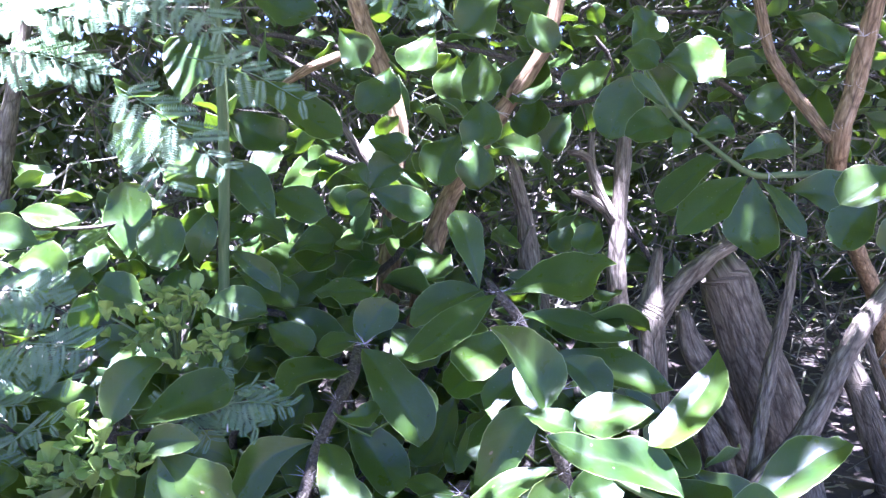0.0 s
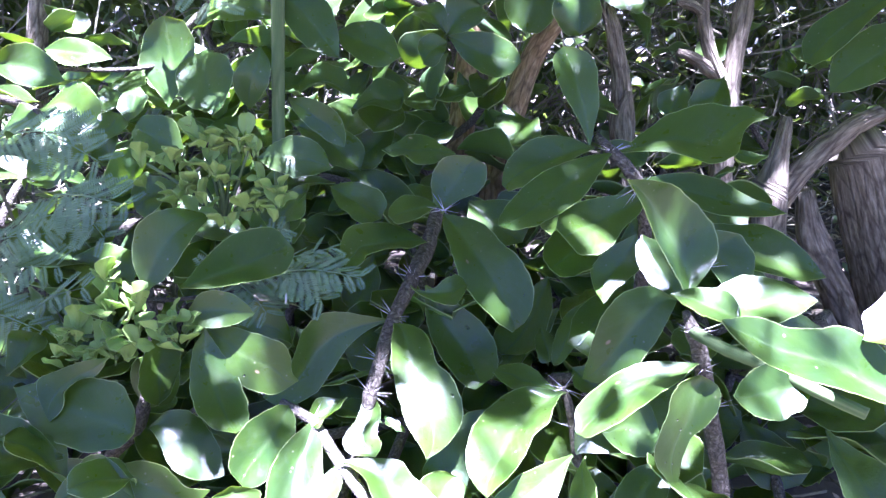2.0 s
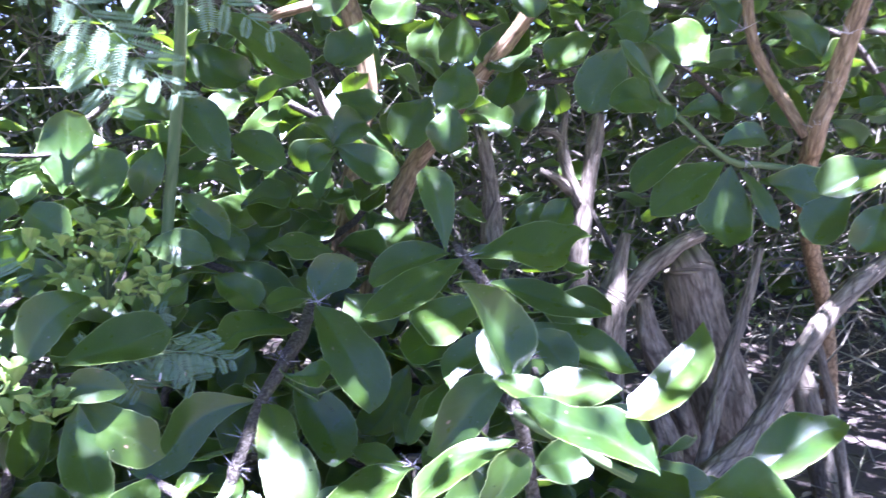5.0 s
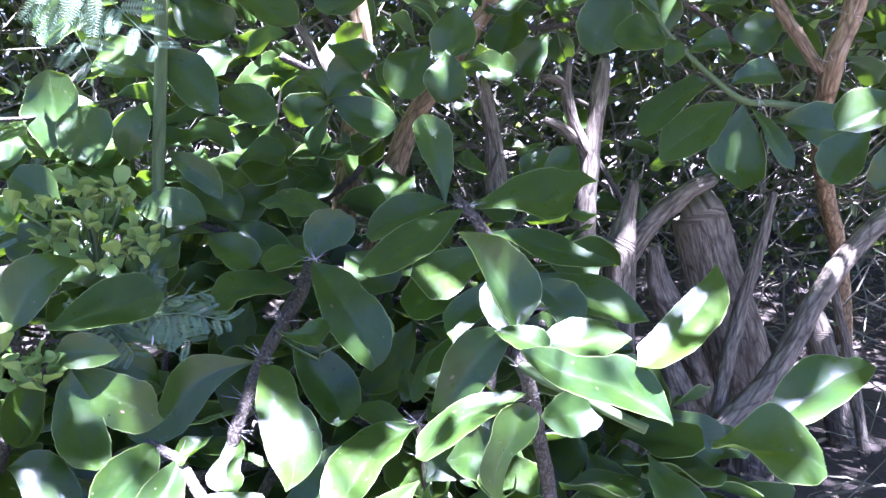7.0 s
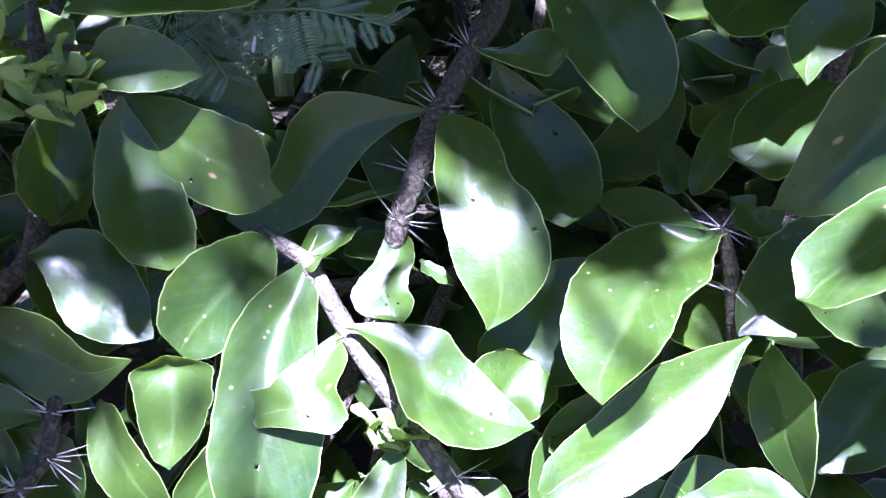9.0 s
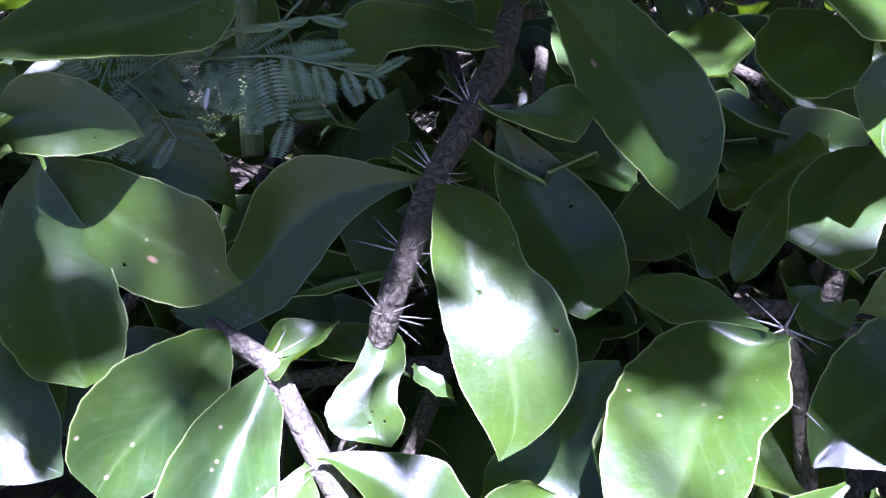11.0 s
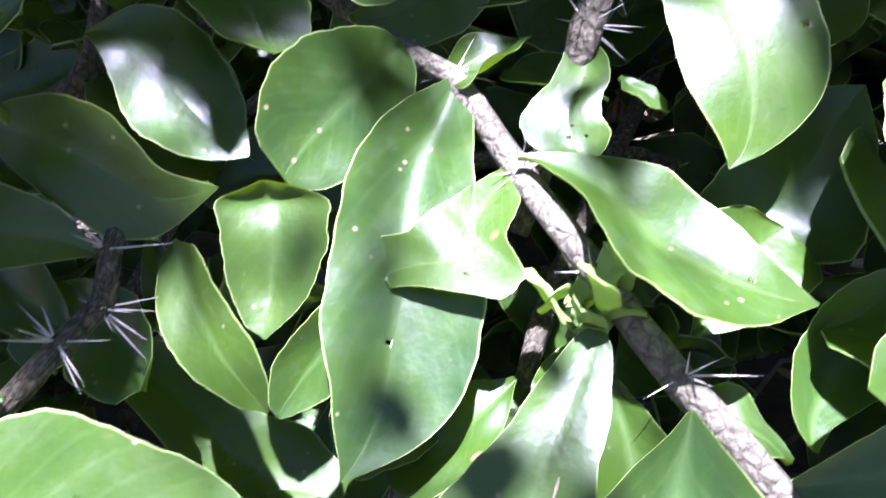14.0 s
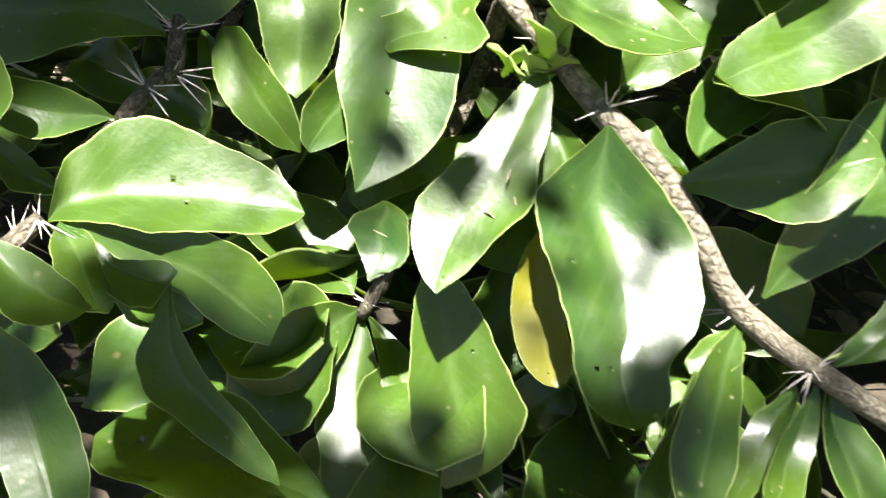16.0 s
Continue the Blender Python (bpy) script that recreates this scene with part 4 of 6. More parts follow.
leaf(stem_green, (-0.240, 1.033, 0.568), (-0.312, 1.054, 0.590), 0.063, -21, 0.007)
leaf(stem_green, (-0.302, 0.965, 0.538), (-0.207, 0.940, 0.493), 0.056, 30, 0.006)
leaf(stem_green, (-0.227, 0.881, 0.481), (-0.312, 0.873, 0.483), 0.045, -25, 0.002, side=-0.11)
leaf(stem_green, (-0.225, 0.851, 0.484), (-0.166, 0.827, 0.455), 0.050, 31, 0.004)
leaf(stem_green, (-0.231, 0.955, 0.483), (-0.137, 0.929, 0.433), 0.066, 33, 0.003, side=0.08)
leaf(stem_green, (-0.235, 0.800, 0.495), (-0.271, 0.765, 0.462), 0.048, -24, -0.002, side=-0.09)

stem_corner = thing("shrub_branch", (-0.333, 0.576, 0.285), "low leafy branch with broad dull green leaves", "shrub branch", "shrub branches")
branch("stem", stem_corner, [(-0.384, 0.608, 0.268), (-0.363, 0.617, 0.292), (-0.347, 0.625, 0.310), (-0.338, 0.645, 0.371), (-0.342, 0.659, 0.417), (-0.374, 0.703, 0.437)], [0.0055, 0.006, 0.006, 0.005, 0.0045, 0.003], BARK_STEM, rough=0.2, seed=13)
branch("twig", stem_corner, [(-0.341, 0.640, 0.423), (-0.313, 0.662, 0.418), (-0.263, 0.690, 0.420), (-0.214, 0.720, 0.433)], [0.0022, 0.002, 0.0018, 0.0014], BARK_STEM, seed=14)
leaf(stem_corner, (-0.296, 0.631, 0.418), (-0.244, 0.650, 0.412), 0.031, 70, 0.005, margins=((-6, -15, -19, -20, -19, -16, -11, -7, -2), (4, 10, 12, 12, 11, 9, 6, 3, 1)), pierce=((0.74, 0.69),))
leaf(stem_corner, (-0.286, 0.652, 0.400), (-0.228, 0.699, 0.361), 0.035, 70, 0.008, margins=((-5, -14, -22, -30, -32, -28, -21, -13, -4), (0, 1, 3, 4, 3, 0, -2, -2, -1)))
leaf(stem_corner, (-0.294, 0.656, 0.397), (-0.210, 0.658, 0.346), 0.049, 70, 0.016, margins=((-3, -8, -14, -18, -22, -24, -17, -4, -1), (4, 10, 17, 23, 26, 25, 23, 17, 6)), pierce=((0.81, 0.56),))
leaf(stem_corner, (-0.285, 0.639, 0.401), (-0.243, 0.589, 0.332), 0.044, -9, -0.012, margins=((-3, -8, -13, -19, -22, -23, -20, -16, -8), (4, 12, 16, 20, 22, 22, 19, 16, 6)))
leaf(stem_corner, (-0.328, 0.651, 0.397), (-0.328, 0.628, 0.328), 0.038, -53, 0.005, margins=((-3, -10, -13, -15, -15, -16, -15, -12, -9), (3, 9, 15, 20, 23, 23, 19, 13, 5)))
leaf(stem_corner, (-0.321, 0.618, 0.442), (-0.293, 0.684, 0.491), 0.042, 62, 0.016, margins=((-16, -28, -37, -42, -39, -31, -22, -11, -4), (1, 3, 2, 0, -1, -1, 0, 1, 0)))
leaf(stem_corner, (-0.294, 0.621, 0.445), (-0.218, 0.687, 0.462), 0.056, 33, -0.001, margins=((-4, -11, -20, -28, -35, -37, -35, -32, -23), (3, 7, 12, 16, 19, 20, 19, 13, 6)))
leaf(stem_corner, (-0.329, 0.564, 0.407), (-0.382, 0.559, 0.350), 0.030, -70, -0.007, margins=((0, -1, -1, 4, 9, 10, 2, 0, 0), (2, 7, 13, 19, 24, 29, 32, 25, 11)))
leaf(stem_corner, (-0.365, 0.786, 0.494), (-0.403, 0.755, 0.477), 0.042, -32, 0.005, side=-0.05)
leaf(stem_corner, (-0.360, 0.539, 0.310), (-0.395, 0.529, 0.357), 0.048, 1, 0.005, side=-0.05)
leaf(stem_corner, (-0.297, 0.529, 0.323), (-0.321, 0.491, 0.345), 0.040, -14, 0.009, side=-0.06)
leaf(stem_corner, (-0.465, 0.624, 0.351), (-0.456, 0.656, 0.380), 0.035, 11, 0.005, side=0.22)
leaf(stem_corner, (-0.320, 0.665, 0.362), (-0.351, 0.632, 0.334), 0.043, -37, 0.003, side=-0.05)
leaf(stem_corner, (-0.536, 0.592, 0.428), (-0.455, 0.593, 0.468), 0.071, 67, 0.003, side=0.09)
leaf(stem_corner, (-0.445, 0.564, 0.360), (-0.488, 0.597, 0.425), 0.054, -42, 0.011)
leaf(stem_corner, (-0.469, 0.515, 0.385), (-0.408, 0.491, 0.346), 0.061, 60, -0.004, side=-0.06)
leaf(stem_corner, (-0.364, 0.545, 0.329), (-0.437, 0.537, 0.338), 0.059, -40, 0.004, side=-0.05)
leaf(stem_corner, (-0.387, 0.513, 0.303), (-0.461, 0.508, 0.320), 0.033, -32, 0.003, side=0.09)
leaf(stem_corner, (-0.360, 0.517, 0.302), (-0.290, 0.513, 0.329), 0.042, 48, 0.005, side=-0.24)
leaf(stem_corner, (-0.312, 0.557, 0.346), (-0.416, 0.571, 0.371), 0.056, -50, -0.002, margins=((-13, -18, -25, -26, -26, -23, -16, -9, -3), (13, 22, 31, 30, 26, 18, 12, 7, 2)))

stem_edge = thing("shrub_branch", (-0.666, 0.869, 0.533), "slender grey twig with round leaves", "shrub branch", "shrub branches")
branch("stem", stem_edge, [(-0.701, 0.930, 0.605), (-0.599, 0.950, 0.598), (-0.536, 0.967, 0.596), (-0.492, 0.994, 0.600), (-0.491, 1.071, 0.610)], [0.0032, 0.003, 0.0028, 0.0026, 0.002], BARK_STEM, seed=15)
branch("twig", stem_edge, [(-0.655, 0.883, 0.573), (-0.596, 0.876, 0.562), (-0.556, 0.865, 0.548)], [0.0045, 0.0042, 0.003], BARK_STEM, seed=16)
leaf(stem_edge, (-0.591, 0.830, 0.610), (-0.517, 0.846, 0.591), 0.048, 70, -0.012, margins=((-8, -23, -30, -34, -30, -24, -15, -7, -2), (3, 8, 12, 14, 13, 10, 6, 3, 1)))
leaf(stem_edge, (-0.610, 0.956, 0.620), (-0.515, 0.943, 0.611), 0.038, 52, 0.010, margins=((-3, -8, -13, -16, -16, -14, -10, -6, -2), (3, 9, 16, 21, 23, 20, 13, 7, 2)))
leaf(stem_edge, (-0.614, 0.931, 0.543), (-0.533, 0.914, 0.526), 0.068, 44, 0.014, side=-0.25)
leaf(stem_edge, (-0.468, 0.873, 0.543), (-0.465, 0.907, 0.582), 0.033, 2, 0.001, margins=((-2, -6, -11, -17, -17, -17, -15, -7, -2), (2, 7, 13, 17, 16, 16, 10, 5, 2)))
leaf(stem_edge, (-0.372, 0.814, 0.520), (-0.430, 0.815, 0.542), 0.048, -58, 0.007, margins=((-3, -9, -15, -18, -19, -15, -11, -6, -2), (4, 11, 21, 28, 29, 28, 25, 23, 21)))
leaf(stem_edge, (-0.606, 0.854, 0.530), (-0.566, 0.864, 0.548), 0.036, 43, 0.002, side=-0.09)
leaf(stem_edge, (-0.576, 0.878, 0.527), (-0.531, 0.886, 0.537), 0.037, 43, 0.002, side=-0.08)
leaf(stem_edge, (-0.490, 0.836, 0.532), (-0.472, 0.867, 0.556), 0.034, 40, 0.001, side=0.21)
leaf(stem_edge, (-0.323, 0.815, 0.507), (-0.345, 0.850, 0.557), 0.044, -21, 0.000, side=0.07)
leaf(stem_edge, (-0.547, 0.926, 0.504), (-0.621, 0.907, 0.467), 0.064, -40, 0.001, side=-0.12)

# ---- old trunks ----
trunk_pale = thing("old_shrub", (-0.108, 1.289, 0.387), "tan flaking trunk with spines and round leaves", "old shrub", "old trunks")
branch("trunk", trunk_pale, [(-0.220, 1.385, 1.165), (-0.178, 1.381, 0.998), (-0.150, 1.369, 0.921), (-0.111, 1.357, 0.834), (-0.093, 1.344, 0.747), (-0.103, 1.337, 0.637), (-0.110, 1.325, 0.493), (-0.124, 1.333, 0.281), (-0.137, 1.376, 0.028)], [0.016, 0.017, 0.018, 0.018, 0.019, 0.02, 0.022, 0.025, 0.032], BARK_TAN, rough=0.25, ridges=0.05, seed=20, sides=14)
branch("limb", trunk_pale, [(-0.149, 1.358, 0.911), (-0.205, 1.332, 0.885), (-0.266, 1.307, 0.856), (-0.305, 1.292, 0.828)], [0.011, 0.010, 0.009, 0.006], BARK_TAN, rough=0.25, seed=21)
branch("limb", trunk_pale, [(-0.191, 1.233, 0.760), (-0.167, 1.238, 0.725), (-0.149, 1.253, 0.689), (-0.118, 1.307, 0.639)], [0.005, 0.007, 0.008, 0.009], BARK_GREY, rough=0.25, seed=22)
branch("limb", trunk_pale, [(-0.198, 1.254, 0.568), (-0.196, 1.264, 0.502), (-0.166, 1.311, 0.404)], [0.006, 0.010, 0.014], BARK_GREY, rough=0.3, seed=23)
spines(trunk_pale, (-0.084, 1.321, 0.725), (0, 0, 1), 9, 0.035, 120)
leaf(trunk_pale, (-0.123, 1.119, 0.647), (-0.016, 1.150, 0.612), 0.062, 70, 0.000, margins=((-3, -9, -16, -22, -26, -25, -21, -14, -6), (4, 12, 23, 31, 37, 37, 30, 21, 8)))
leaf(trunk_pale, (-0.122, 1.130, 0.622), (-0.126, 1.174, 0.525), 0.070, 70, -0.023, side=-0.25)
leaf(trunk_pale, (-0.121, 1.106, 0.647), (-0.167, 1.110, 0.679), 0.045, -46, 0.009, side=0.08)
leaf(trunk_pale, (-0.125, 1.105, 0.642), (-0.081, 1.134, 0.692), 0.058, 58, 0.002, side=-0.08)
leaf(trunk_pale, (-0.119, 1.094, 0.638), (-0.151, 1.060, 0.617), 0.041, -38, 0.004)
leaf(trunk_pale, (-0.096, 1.198, 0.850), (-0.130, 1.155, 0.771), 0.077, -27, -0.005, side=-0.07)
leaf(trunk_pale, (-0.018, 1.208, 0.908), (-0.060, 1.177, 0.840), 0.068, -39, -0.001)
leaf(trunk_pale, (0.022, 1.183, 0.735), (-0.020, 1.140, 0.659), 0.077, -30, -0.003, side=0.07)
leaf(trunk_pale, (-0.184, 1.206, 0.917), (-0.144, 1.197, 0.850), 0.063, 70, 0.000, side=-0.10)
leaf(trunk_pale, (0.021, 1.306, 0.882), (0.001, 1.293, 0.799), 0.070, -57, 0.000)

trunk_leaning = thing("old_shrub", (-0.057, 1.277, 0.300), "leaning tan trunk with spine tufts", "old shrub", "old trunks")
branch("trunk", trunk_leaning, [(0.211, 1.218, 1.076), (0.191, 1.220, 0.957), (0.165, 1.226, 0.873), (0.103, 1.242, 0.781), (0.049, 1.277, 0.689), (0.002, 1.294, 0.608), (-0.028, 1.289, 0.511), (-0.053, 1.303, 0.338), (-0.067, 1.335, 0.086)], [0.012, 0.013, 0.014, 0.015, 0.016, 0.018, 0.02, 0.024, 0.03], BARK_TAN, rough=0.22, ridges=0.05, seed=24, sides=14)
for i, p in enumerate(((0.125, 1.215, 0.804), (0.180, 1.202, 0.907), (0.097, 1.220, 0.775))):
    spines(trunk_leaning, p, (0.3, 0, 0.9), 8, 0.036, 124 + i)
leaf(trunk_leaning, (0.092, 1.116, 0.955), (0.038, 1.085, 0.888), 0.073, -44, -0.000, side=0.12)
leaf(trunk_leaning, (0.060, 1.205, 0.875), (0.060, 1.161, 0.789), 0.069, 15, -0.006)
leaf(trunk_leaning, (0.059, 1.142, 0.794), (0.063, 1.099, 0.714), 0.072, 20, -0.004)
leaf(trunk_leaning, (0.049, 1.101, 0.725), (0.058, 1.070, 0.653), 0.063, 30, 0.000)
leaf(trunk_leaning, (0.173, 1.259, 0.887), (0.111, 1.214, 0.799), 0.093, -39, -0.003, side=-0.08)
leaf(trunk_leaning, (0.164, 1.247, 0.806), (0.146, 1.205, 0.731), 0.071, -6, -0.001)
leaf(trunk_leaning, (0.246, 1.066, 0.603), (0.216, 1.037, 0.553), 0.051, -23, 0.001)
leaf(trunk_leaning, (0.210, 1.113, 0.588), (0.184, 1.087, 0.549), 0.043, -21, 0.000)
leaf(trunk_leaning, (0.137, 1.113, 0.928), (0.173, 1.104, 0.867), 0.057, 70, 0.000, side=0.07)
leaf(trunk_leaning, (0.109, 1.167, 0.956), (0.157, 1.133, 0.923), 0.054, 46, 0.001)
leaf(trunk_leaning, (0.099, 1.334, 0.726), (0.187, 1.333, 0.705), 0.069, 70, -0.000)
leaf(trunk_leaning, (0.249, 1.397, 0.783), (0.193, 1.385, 0.715), 0.071, -70, 0.000)

snag = thing("dead_snag", (0.177, 1.301, 0.295), "broken grey dead snag with a splintered tip", "dead snag", "old trunks")
branch("trunk", snag, [(0.125, 1.341, 0.699), (0.135, 1.335, 0.661), (0.154, 1.334, 0.584), (0.164, 1.332, 0.505), (0.184, 1.334, 0.379), (0.210, 1.357, 0.130)], [0.004, 0.012, 0.014, 0.022, 0.026, 0.03], BARK_GREY, rough=0.35, ridges=0.14, seed=26, sides=14)

branch("splinter", snag, [(0.108, 1.332, 0.707), (0.124, 1.332, 0.672), (0.139, 1.330, 0.623)], [0.002, 0.005, 0.006], BARK_GREY, rough=0.4, ridges=0.2, seed=126)
branch("splinter", snag, [(0.166, 1.311, 0.564), (0.156, 1.314, 0.519), (0.166, 1.316, 0.463)], [0.006, 0.012, 0.014], BARK_GREY, rough=0.4, ridges=0.2, seed=127)

snag_forked = thing("dead_snag", (0.367, 1.369, 0.251), "grey forked dead trunk with broken side limbs", "dead snag", "old trunks")
branch("trunk", snag_forked, [(0.365, 1.413, 0.745), (0.359, 1.402, 0.671), (0.352, 1.396, 0.567), (0.354, 1.387, 0.439), (0.369, 1.385, 0.294), (0.392, 1.392, 0.066)], [0.013, 0.015, 0.017, 0.019, 0.022, 0.027], BARK_GREY, rough=0.3, ridges=0.11, seed=27, sides=14)
branch("limb", snag_forked, [(0.292, 1.391, 0.744), (0.291, 1.382, 0.682), (0.311, 1.383, 0.620), (0.346, 1.395, 0.561)], [0.006, 0.010, 0.012, 0.014], BARK_GREY, rough=0.3, ridges=0.09, seed=28)
branch("limb", snag_forked, [(0.241, 1.364, 0.705), (0.268, 1.375, 0.702), (0.291, 1.383, 0.688)], [0.005, 0.008, 0.009], BARK_GREY, rough=0.35, seed=29)
branch("limb", snag_forked, [(0.251, 1.363, 0.627), (0.284, 1.372, 0.615), (0.325, 1.389, 0.588)], [0.006, 0.010, 0.012], BARK_GREY, rough=0.35, seed=30)

fork = thing("dead_tree", (0.372, 1.127, 0.189), "grey weathered trunk forking into two bare limbs", "old shrub", "old trunks")
branch("trunk", fork, [(0.369, 1.160, 0.544), (0.363, 1.151, 0.486), (0.355, 1.142, 0.428), (0.361, 1.139, 0.339), (0.380, 1.149, 0.200), (0.407, 1.179, -0.002)], [0.008, 0.014, 0.027, 0.026, 0.03, 0.038], BARK_GREY, rough=0.25, ridges=0.13, seed=31, sides=16)
branch("limb", fork, [(0.508, 1.184, 0.551), (0.455, 1.169, 0.523), (0.399, 1.150, 0.472), (0.365, 1.142, 0.424)], [0.012, 0.015, 0.017, 0.018], BARK_GREY, rough=0.25, ridges=0.11, seed=32, sides=12)

stump = thing("tree_stump", (0.668, 1.236, 0.073), "thick sawn-off grey trunk with shredding fibrous bark", "stump", "old trunks")
branch("trunk", stump, [(0.505, 1.226, 0.491), (0.510, 1.224, 0.481), (0.544, 1.223, 0.399), (0.595, 1.227, 0.290), (0.641, 1.242, 0.184), (0.687, 1.276, 0.065), (0.746, 1.320, -0.120)], [0.040, 0.042, 0.046, 0.052, 0.056, 0.06, 0.068], BARK_GREY, rough=0.16, ridges=0.11, seed=33, sides=30, step=0.012)
branch("limb", stump, [(0.428, 1.205, 0.429), (0.452, 1.203, 0.351), (0.498, 1.203, 0.276), (0.543, 1.212, 0.196), (0.588, 1.225, 0.078)], [0.014, 0.022, 0.022, 0.021, 0.024], BARK_GREY, rough=0.35, ridges=0.14, seed=34, sides=14)
branch("limb", stump, [(0.444, 1.118, 0.256), (0.479, 1.129, 0.189), (0.509, 1.138, 0.111)], [0.018, 0.022, 0.024], BARK_GREY, rough=0.35, ridges=0.14, seed=35, sides=14)

fallen = thing("fallen_deadwood", (0.455, 1.048, 0.128), "bare crooked limb leaning across the trunks", "dead limb", "old trunks")
branch("trunk", fallen, [(0.969, 1.265, 0.574), (0.862, 1.221, 0.519), (0.762, 1.175, 0.449), (0.679, 1.124, 0.356), (0.606, 1.080, 0.248), (0.516, 1.042, 0.171), (0.460, 1.014, 0.105)], [0.016, 0.017, 0.018, 0.017, 0.018, 0.019, 0.02], BARK_GREY, rough=0.3, ridges=0.10, seed=36, sides=14)
branch("limb", fallen, [(0.621, 1.196, 0.534), (0.598, 1.165, 0.458), (0.575, 1.143, 0.381), (0.546, 1.110, 0.290), (0.515, 1.062, 0.170)], [0.006, 0.009, 0.011, 0.012, 0.013], BARK_GREY, rough=0.35, ridges=0.11, seed=37)

for i, (pp, rr) in enumerate((([(0.848, 1.429, 0.292), (0.894, 1.408, 0.176), (0.976, 1.424, -0.010), (1.062, 1.438, -0.207)], (0.022, 0.026, 0.03, 0.036)), ([(0.831, 1.344, 0.389), (0.855, 1.328, 0.301), (0.908, 1.324, 0.163), (0.965, 1.323, -0.008)], (0.006, 0.008, 0.01, 0.012)))):
    back = thing("dead_tree", pp[-1], "grey bare trunk behind the stump", "old shrub", "old trunks")
    branch("trunk", back, pp, rr, BARK_GREY, rough=0.3, ridges=0.11, seed=38 + i, sides=14)

trunk_right = thing("old_shrub", (0.587, 1.098, 0.357), "brown spiny trunk rising out of the thicket", "old shrub", "old trunks")
branch("trunk", trunk_right, [(0.716, 1.135, 1.069), (0.683, 1.135, 0.930), (0.663, 1.129, 0.823), (0.641, 1.124, 0.723), (0.747, 1.307, 0.635), (0.929, 1.559, 0.500), (1.126, 1.770, 0.300), (1.324, 1.951, -0.084)], [0.013, 0.014, 0.015, 0.015, 0.016, 0.018, 0.02, 0.026], BARK_TAN, rough=0.2, ridges=0.05, seed=42, sides=14)
for i, p in enumerate(((0.663, 1.120, 0.892), (0.658, 1.117, 0.813), (0.637, 1.107, 0.740))):
    spines(trunk_right, p, (0.3, 0, 0.9), 9, 0.034, 130 + i)
branch("limb", trunk_right, [(0.534, 1.266, 1.090), (0.546, 1.222, 0.930), (0.562, 1.190, 0.851), (0.600, 1.150, 0.778), (0.627, 1.122, 0.728)], [0.008, 0.009, 0.0095, 0.0095, 0.009], BARK_TAN, rough=0.25, ridges=0.06, seed=45, sides=12)
spines(trunk_right, (0.537, 1.207, 0.899), (0, 0, 1), 8, 0.034, 134)
pole = thing("dead_tree", (-1.120, 1.629, 0.490), "pale bleached bare trunk at the thicket's edge", "old shrub", "old trunks")
branch("trunk", pole, [(-1.014, 1.731, 1.145), (-1.041, 1.705, 0.981), (-1.064, 1.680, 0.818), (-1.087, 1.659, 0.681), (-1.153, 1.665, 0.399)], [0.016, 0.018, 0.02, 0.022, 0.03], BARK_GREY, rough=0.25, ridges=0.07, seed=46, sides=12)

twig_hanging = thing("shrub_branch", (0.487, 1.003, 0.674), "arching green twig with a fan of scalloped leaves", "shrub branch", "shrub branches")
branch("stem", twig_hanging, [(0.609, 1.118, 0.675), (0.505, 1.023, 0.677), (0.454, 1.005, 0.679), (0.398, 1.015, 0.718), (0.342, 1.015, 0.764), (0.315, 1.012, 0.800), (0.294, 1.041, 0.844)], [0.006, 0.005, 0.0045, 0.0035, 0.003, 0.0028, 0.002], STEM_GREEN, rough=0.1, seed=47)
spines(twig_hanging, (0.479, 1.004, 0.681), (0.8, 0, 0.2), 7, 0.026, 140)
leaf(twig_hanging, (0.450, 1.004, 0.676), (0.343, 0.977, 0.592), 0.067, -43, 0.009, margins=((-3, -9, -17, -25, -32, -27, -21, -13, -5), (5, 14, 24, 34, 35, 35, 27, 17, 6)))
leaf(twig_hanging, (0.458, 1.004, 0.673), (0.446, 0.946, 0.561), 0.085, -11, -0.003, margins=((-4, -11, -20, -30, -36, -36, -31, -17, -6), (5, 13, 23, 33, 44, 49, 37, 18, 6)))
leaf(twig_hanging, (0.411, 1.010, 0.698), (0.319, 1.004, 0.625), 0.049, -41, 0.003, margins=((-1, -3, -5, -8, -12, -15, -17, -14, -12), (28, 30, 33, 35, 36, 34, 28, 20, 7)))
leaf(twig_hanging, (0.469, 1.003, 0.669), (0.518, 0.956, 0.591), 0.032, 31, 0.009, margins=((-2, -6, -10, -11, -11, -11, -11, -7, -2), (2, 6, 10, 15, 21, 20, 18, 13, 4)))
leaf(twig_hanging, (0.439, 1.010, 0.698), (0.538, 1.056, 0.708), 0.042, 57, 0.012, margins=((-6, -17, -23, -30, -33, -34, -35, -29, -26), (1, 2, 4, 9, 9, 6, 4, 2, 1)))
leaf(twig_hanging, (0.593, 0.848, 0.694), (0.496, 0.826, 0.649), 0.063, -30, 0.007)
leaf(twig_hanging, (0.622, 0.971, 0.652), (0.555, 0.932, 0.578), 0.062, -42, -0.002, margins=((-2, -6, -12, -17, -22, -21, -18, -14, -5), (5, 15, 26, 33, 40, 37, 34, 25, 19)))
leaf(twig_hanging, (0.526, 1.048, 0.654), (0.641, 1.042, 0.656), 0.077, 55, 0.001, side=0.13)
leaf(twig_hanging, (0.655, 0.938, 0.642), (0.614, 0.909, 0.573), 0.058, -38, 0.005, side=0.10)
